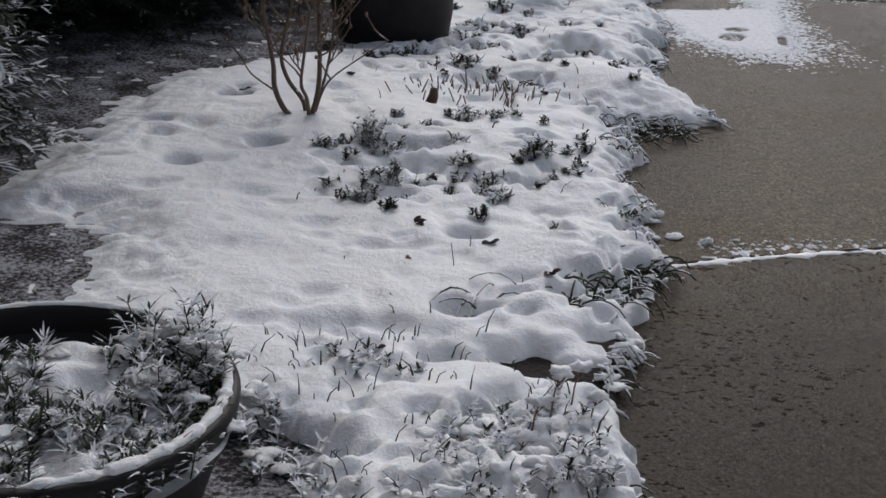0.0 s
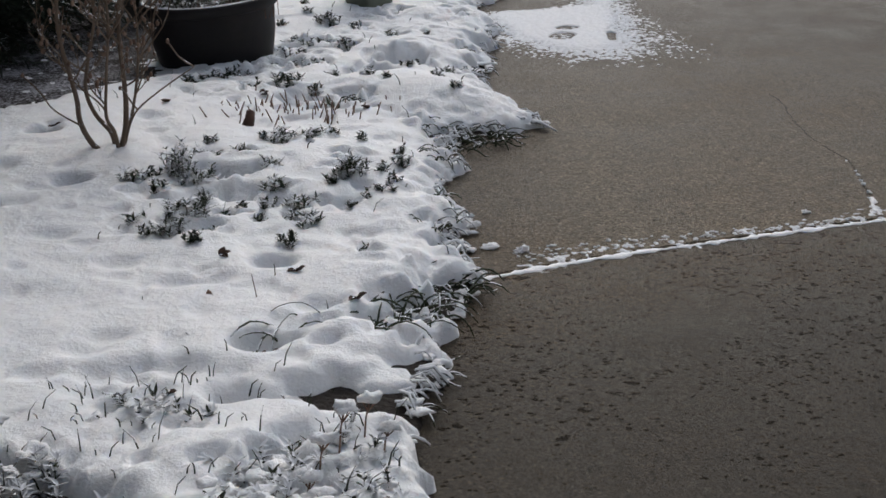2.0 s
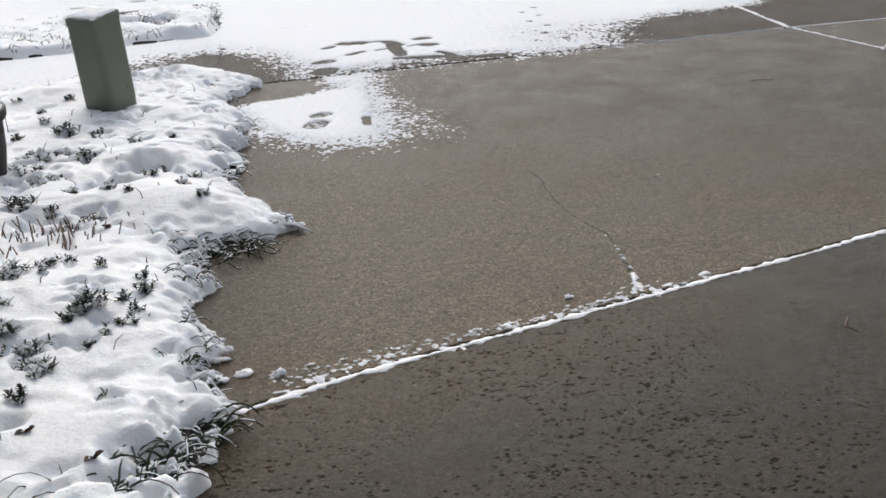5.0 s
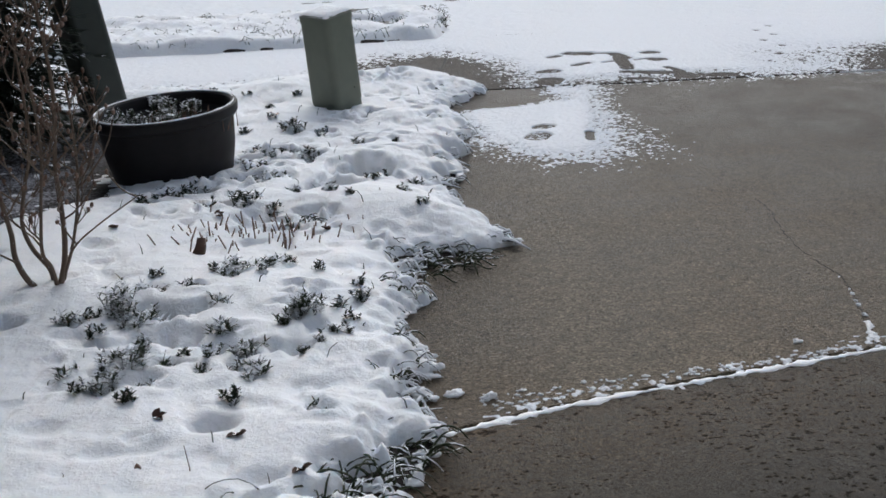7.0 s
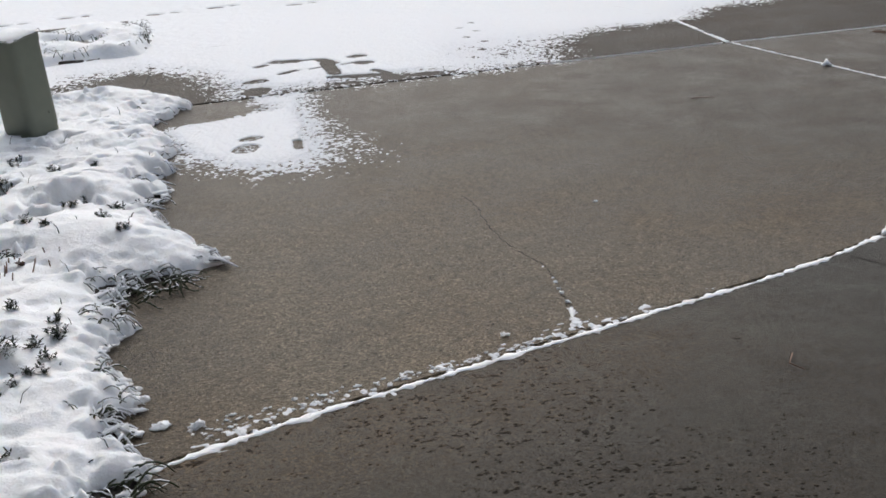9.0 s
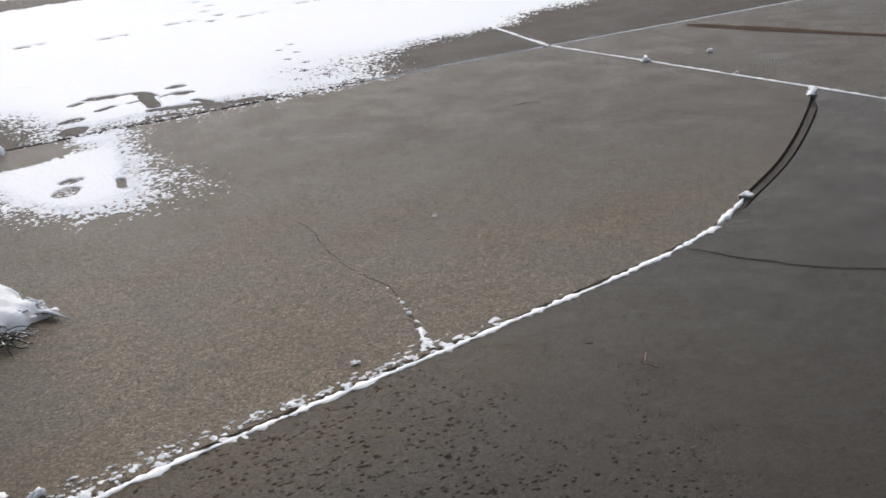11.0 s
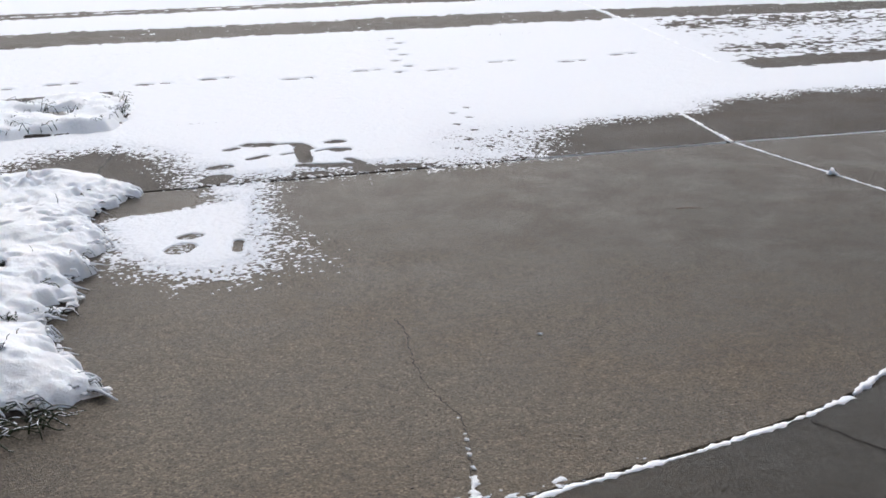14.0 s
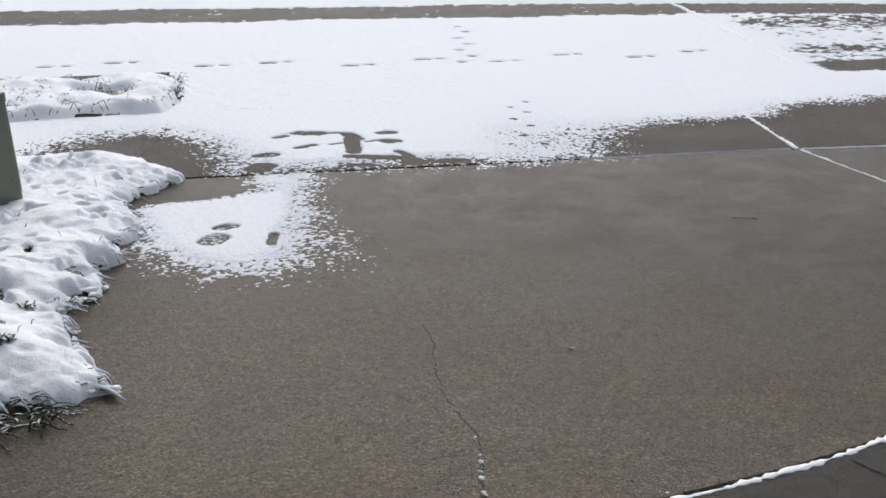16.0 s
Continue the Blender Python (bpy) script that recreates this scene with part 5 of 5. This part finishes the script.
# ---- evergreens ----
def evergreen(x, y, r, h, mat, seed, n, label, low=0.06):
    ob = empty("evergreen_shrub", pose(x, y, 0), label, "evergreen", "evergreens by the house")
    q = random.Random(seed)
    b = Build()
    b.tube([(0, 0, -0.02), (0.02, 0, h * 0.4), (0, 0.03, h * 0.95)], 0.05, 0.012, 8)
    b.piece("trunk", TRUNK, ob)
    limbs, crown = Build(), Build()
    for k in range(n):
        z = low + (h - low) * (q.random() ** 1.25)
        a = q.uniform(0, 6.28)
        reach = r * (1 - 0.75 * (z / h) ** 1.6) * q.uniform(0.45, 1.12)
        tip = Vector((math.cos(a) * reach, math.sin(a) * reach, z + q.uniform(-0.10, 0.08)))
        root = Vector((0, 0, min(h * 0.9, z + 0.05)))
        mid = root.lerp(tip, 0.55) + Vector((0, 0, 0.05))
        if k % 6 == 0:
            limbs.tube([root, mid, tip], 0.009, 0.003, 4)
        out = (tip - mid).normalized()
        side = out.cross(Vector((0, 0, 1))).normalized()
        for s in range(34):
            t = q.uniform(0.0, 1.0)
            p = mid.lerp(tip, t)
            sg = 1 if s % 2 else -1
            d = out * q.uniform(0.4, 1.0) + side * sg * q.uniform(0.3, 1.0) + Vector((0, 0, q.uniform(-0.25, 0.35)))
            crown.leaf(p, d, q.uniform(0.035, 0.085), q.uniform(0.009, 0.017), 0.25, 0.3, 2)
    limbs.piece("branchwork", TRUNK, ob)
    crown.piece("crown", mat, ob)
    return ob


# the row's upper crowns are unseen, made tall and dense to block sky light
evergreen(-2.90, -0.52, 0.78, 2.9, CONIFER, 5, 2800, "dense dark evergreen shrub beside the utility cabinet")
evergreen(-3.35, -0.95, 0.85, 3.2, CONIFER, 6, 2000, "dense dark evergreen shrub in the shade", 0.02)
# added out of view, only to cast shade on the mulch
evergreen(-3.75, -2.3, 0.95, 3.4, CONIFER, 9, 1500, "unseen tall evergreen added to shade the mulch, its trunk bare below", 0.75)
evergreen(-3.66, -3.25, 0.74, 3.0, CONIFER_SNOW, 8, 2300, "evergreen with snow on its drooping branch tips", 0.1)
evergreen(-4.0, -4.55, 0.80, 3.2, CONIFER_SNOW, 7, 1200, "tall snow-dusted evergreen shrub in the row", 0.1)

# ---- driveway details ----
b = Build()
for k in range(420):
    x, y = rnd.uniform(-1.3, 3.1), rnd.uniform(-4.8, -0.1)
    if float(inside_dist(np.array([x]), np.array([y]), BED)[0]) > -0.02:
        continue
    w = rnd.uniform(0.0012, 0.0038)
    b.lump((x, y, w * 0.3), w * rnd.uniform(0.8, 1.8), w, w * 0.6, k, 3, 5, 0.3)
b.thing("grit", GRIT, label="scattered dark grit and leaf crumbs on the concrete", category="grit", kind="stuff")
b = Build()
for k in range(170):
    t = rnd.random() ** 1.3
    x = -1.1 + 1.1 * t
    y = -3.74 + 0.17 * t + rnd.uniform(0.02, 0.10) * (1.2 - t)
    w = rnd.uniform(0.002, 0.0055)
    b.drift((x, y, w * 0.2), w * rnd.uniform(0.8, 1.8), w, w * 0.55, rnd)
b.thing("snow_crumbs", SNOW, label="small crumbs of snow scattered along the joint", category="snow", kind="stuff")
for x, y, w in ((0.125, -3.35, 0.009), (0.150, -3.27, 0.007), (0.160, -3.235, 0.006), (0.180, -3.18, 0.0065), (0.192, -3.14, 0.0045), (0.218, -3.03, 0.0035)):
    b = Build()
    b.drift((0, 0, w * 0.3), w, w * 1.1, w * 0.6, rnd)
    ob = b.thing("snow_lump", SNOW, label="bead of snow caught in the hairline crack", category="snow", group="snow beads in the crack")
    ob.location = (x, y, 0)
for k, (x, y, w, h) in enumerate([(-1.08, -3.64, 0.017, 0.017), (-0.16, -3.49, 0.013, 0.009), (-1.16, -3.60, 0.022, 0.014), (3.16, -0.90, 0.026, 0.028), (3.21, -1.55, 0.012, 0.012), (3.55, -1.0, 0.018, 0.02), (1.66, -3.15, 0.03, 0.014), (0.74, -2.49, 0.008, 0.006)]):
    b = Build()
    b.drift((0, 0, h * 0.3), w, w * 0.8, h * 0.7, random.Random(60 + k))
    ob = b.thing("snow_lump", SNOW, label="small loose lump of snow on the concrete", category="snow", group="snow lumps on the drive")
    ob.location = (x, y, 0)
for pts, w, lab in (([(2.06, -1.21, 0.004), (2.11, -1.225, 0.006), (2.17, -1.25, 0.004)], 0.0026, "short pale twig lying on the concrete"),
                    ([(-1.96, -3.97, 0.05), (-1.94, -3.95, 0.075), (-1.92, -3.97, 0.06)], 0.012, "curled brown dead leaf on the snow"),
                    ([(-1.83, -4.0, 0.03), (-1.832, -3.99, 0.08), (-1.84, -3.985, 0.13)], 0.0016, "thin bare upright stem in the snow"),
                    ([(0.45, -3.98, 0.003), (0.40, -4.03, 0.004), (0.41, -4.08, 0.003)], 0.002, "small pale wisp of straw on the concrete")):
    b = Build()
    b.tube(pts, w, w * 0.5, 6)
    b.thing("twig" if "twig" in lab else "dead_leaf" if "leaf" in lab else "stem" if "stem" in lab else "straw", STALK, label=lab, category="debris")


def crack(line, w, seed, name="crack"):
    q = random.Random(seed)
    b = Build()
    pts = spline(line, 10)
    prev = None
    for k, p in enumerate(pts):
        j = Vector((q.uniform(-0.006, 0.006), q.uniform(-0.006, 0.006), 0.0016))
        ww = w * q.uniform(0.3, 1.2)
        o = len(b.v)
        b.v += [p + j + Vector((-ww, 0, -0.002)), p + j + Vector((0, 0, 0.0)), p + j + Vector((ww, 0, -0.002))]
        if prev is not None:
            b.f += [(prev, prev + 1, o + 1, o), (prev + 1, prev + 2, o + 2, o + 1)]
        prev = o
    return b.piece(name, JOINT, driveway, "hairline crack in the concrete")


crack([(0.05, -3.55), (0.12, -3.35), (0.19, -3.17), (0.225, -3.02), (0.225, -2.86), (0.24, -2.68), (0.275, -2.5), (0.33, -2.32), (0.35, -2.15)], 0.0022, 1)
crack([(1.12, -3.43), (1.18, -3.65), (1.29, -3.88), (1.5, -4.1)], 0.0004, 2)

crack([(-0.03, 1.45), (-0.09, 1.15), (-0.17, 0.9), (-0.3, 0.5)], 0.010, 3)
# dark rust streak on the far slab
b = Build()
prev = None
for k in range(40):
    t = k / 39
    x, y = 4.12 + 0.36 * t, -0.2 - 1.5 * t
    w = 0.055 * (0.5 + 0.5 * math.sin(math.pi * min(1, t * 1.2 + 0.1))) * (0.8 + 0.4 * rnd.random())
    o = len(b.v)
    b.v += [Vector((x - w, y - w * 0.5, 0.002)), Vector((x + w, y + w * 0.5, 0.002))]
    if prev is not None:
        b.f.append((prev, prev + 1, o + 1, o))
    prev = o
b.piece("stain", BROWNSTAIN, driveway, "rust-brown water stain")

# ---- verge strip between sidewalk and street ----
VERGE = [(-9, 1.58), (-2.0, 1.55), (-1.2, 1.55), (-0.02, 1.72), (0.14, 2.05), (0.24, 2.5), (0.2, 2.85), (-0.9, 2.75), (-9, 2.7)]


def verge_height(X, Y):
    d = inside_dist(X, Y, VERGE) + 0.03 * fbm(X, Y, 0.16, 3, 201)
    z = 0.075 * smooth01(0, 0.10, d) + 0.034 * fbm(X, Y, 0.17, 3, 211) * smooth01(0, 0.1, d) + 0.008 * fbm(X, Y, 0.05, 2, 221)
    pit = ((X + 0.32) / 0.20) ** 2 + ((Y - 2.3) / 0.16) ** 2
    z = z - 0.05 * smooth01(1.2, 0.5, pit + 0.4 * vnoise(X, Y, 0.09, 231))
    return np.where(d < 0, d * 0.6 - 0.004, z)


def verge_soil(X, Y):
    d = inside_dist(X, Y, VERGE)
    return -0.01 + 0.03 * smooth01(0, 0.05, d)


sheet("verge_soil", -9, 0.35, 1.45, 2.95, 0.05, verge_soil, SOIL, label="dark soil under the snowy verge", category="soil", kind="structure")
sheet("verge_snow", -9, 0.40, 1.42, 2.95, 0.024, verge_height, SNOW, cut=-0.008, label="snow-covered grass verge between sidewalk and street", category="snow", kind="stuff")
b = Build()
for k in range(900):
    x, y = rnd.uniform(-3.2, 0.2), rnd.uniform(1.6, 2.75)
    if x > -0.25 and k % 2:
        x, y = rnd.uniform(0.0, 0.2), rnd.uniform(2.0, 2.7)
    if float(inside_dist(np.array([x]), np.array([y]), VERGE)[0]) < 0.02:
        continue
    a, l = rnd.uniform(0, 6.28), rnd.uniform(0.03, 0.08)
    s = Vector((x, y, 0.03))
    b.tube([s, s + Vector((math.cos(a) * l * 0.4, math.sin(a) * l * 0.4, l * 0.8)), s + Vector((math.cos(a) * l, math.sin(a) * l, l * 0.6))], 0.003, 0.0015, 3)
b.thing("verge_grass", BLADE, label="frosted grass blades sticking out of the verge", category="grass", kind="stuff")
v, f = prism([(-0.46, 2.22), (-0.2, 2.22), (-0.2, 2.4), (-0.46, 2.4)], 0.0, 0.026)
thing("meter_lid", v, f, STONE, "small concrete meter box lid showing through the snow", "meter lid", smooth=False)
# bead of snow-topped kerb along the street side of the verge
kv, kf = prism([(-9, 2.74), (-0.9, 2.80), (0.16, 2.93), (0.18, 3.02), (-0.9, 2.92), (-9, 2.88)], -0.02, 0.035)
thing("kerb_near", kv, kf, CONCRETE_STREET, "low concrete kerb along the verge, dark and wet", "kerb", kind="structure", smooth=False)


# ---- far side of the street ----
def kerb_run(x0, x1, name, base):
    pts, v, f = [], [], []
    n = 30
    for k in range(n + 1):
        x = x0 + (x1 - x0) * k / n
        y = base - float(street_bend(np.array(min(x, 16.0)), np.array(13.0)))
        ends = min(1.0, abs(x - (x1 if x1 < 6 else x0)) / 0.7)
        h = 0.012 + 0.14 * ends
        o = len(v)
        v += [(x, y, -0.05), (x, y + 0.03, h - 0.02), (x, y + 0.05, h), (x, y + 0.2, h + 0.002), (x, y + 0.22, -0.05)]
        if k:
            f += [(o - 5 + i, o + i, o + i + 1, o - 4 + i) for i in range(4)]
    return thing(name, v, f, CONCRETE_PITTED, "dark wet concrete kerb across the street", "kerb", "kerbs across the street", "structure")


kerb_run(-24, 4.9, "kerb_far", 13.25)
kerb_run(10.9, 26, "kerb_far", 13.25)


def lawn_height(X, Y):
    b = Y + street_bend(np.minimum(X, 16.0), np.full(np.shape(X), 13.0))
    gate = smooth01(4.7, 5.2, X) * smooth01(11.2, 10.6, X)
    z = 0.13 * smooth01(13.38, 13.46, b) * (1 - gate) + 0.03 * smooth01(13.4, 18, b) + 0.02 * fbm(X, Y, 1.5, 3, 301)
    return np.where(b < 13.36, -0.05, z + 0.012)


sheet("far_lawn_snow", -24, 40, 9.5, 60, 0.22, lawn_height, SNOW, cut=-0.04, label="smooth snow over the lawns across the street", category="snow", kind="stuff")
r2 = random.Random(77)
for k in range(7):
    x = 0.2 + 0.5 * k + r2.uniform(-0.15, 0.15)
    b = Build()
    w = r2.uniform(0.14, 0.28)
    b.lump((0, 0, w * 0.35), w, w * 0.7, w * 0.5, 500 + k, 6, 10, 0.2)
    ob = b.thing("edging_stone", STONE, label="rough grey stone edging a far flower bed", category="stone", group="stones across the street")
    ob.location = (x, 16.9 + r2.uniform(-0.15, 0.25), 0.14)
for k, (x, y, r, h) in enumerate([(-1.4, 17.7, 0.8, 1.1), (0.2, 17.5, 0.7, 0.9), (1.6, 17.7, 0.75, 1.1), (2.9, 17.8, 0.6, 0.8)]):
    evergreen(x, y, r, h, CONIFER, 30 + k, 160, "dark low shrub in the garden across the street")

# ---- the house behind, out of view, and an added side wall ----
hv, hf = prism([(-7.2, -9.4), (9.5, -9.4), (9.5, -9.15), (-7.2, -9.15)], -0.1, 2.5)
house = thing("house_wall", hv, hf, SIDING, "plain house wall behind the drive", "wall", kind="structure", smooth=False)
# unseen wall, added on the left to keep sky light off the bed
hv, hf = prism([(-5.2, -9.14), (-4.95, -9.14), (-4.95, -0.6), (-5.2, -0.6)], -0.1, 3.2)
thing("shade_wall", hv, hf, SIDING, "plain unseen wall added to shade the bed from the left", "wall", kind="structure", smooth=False)
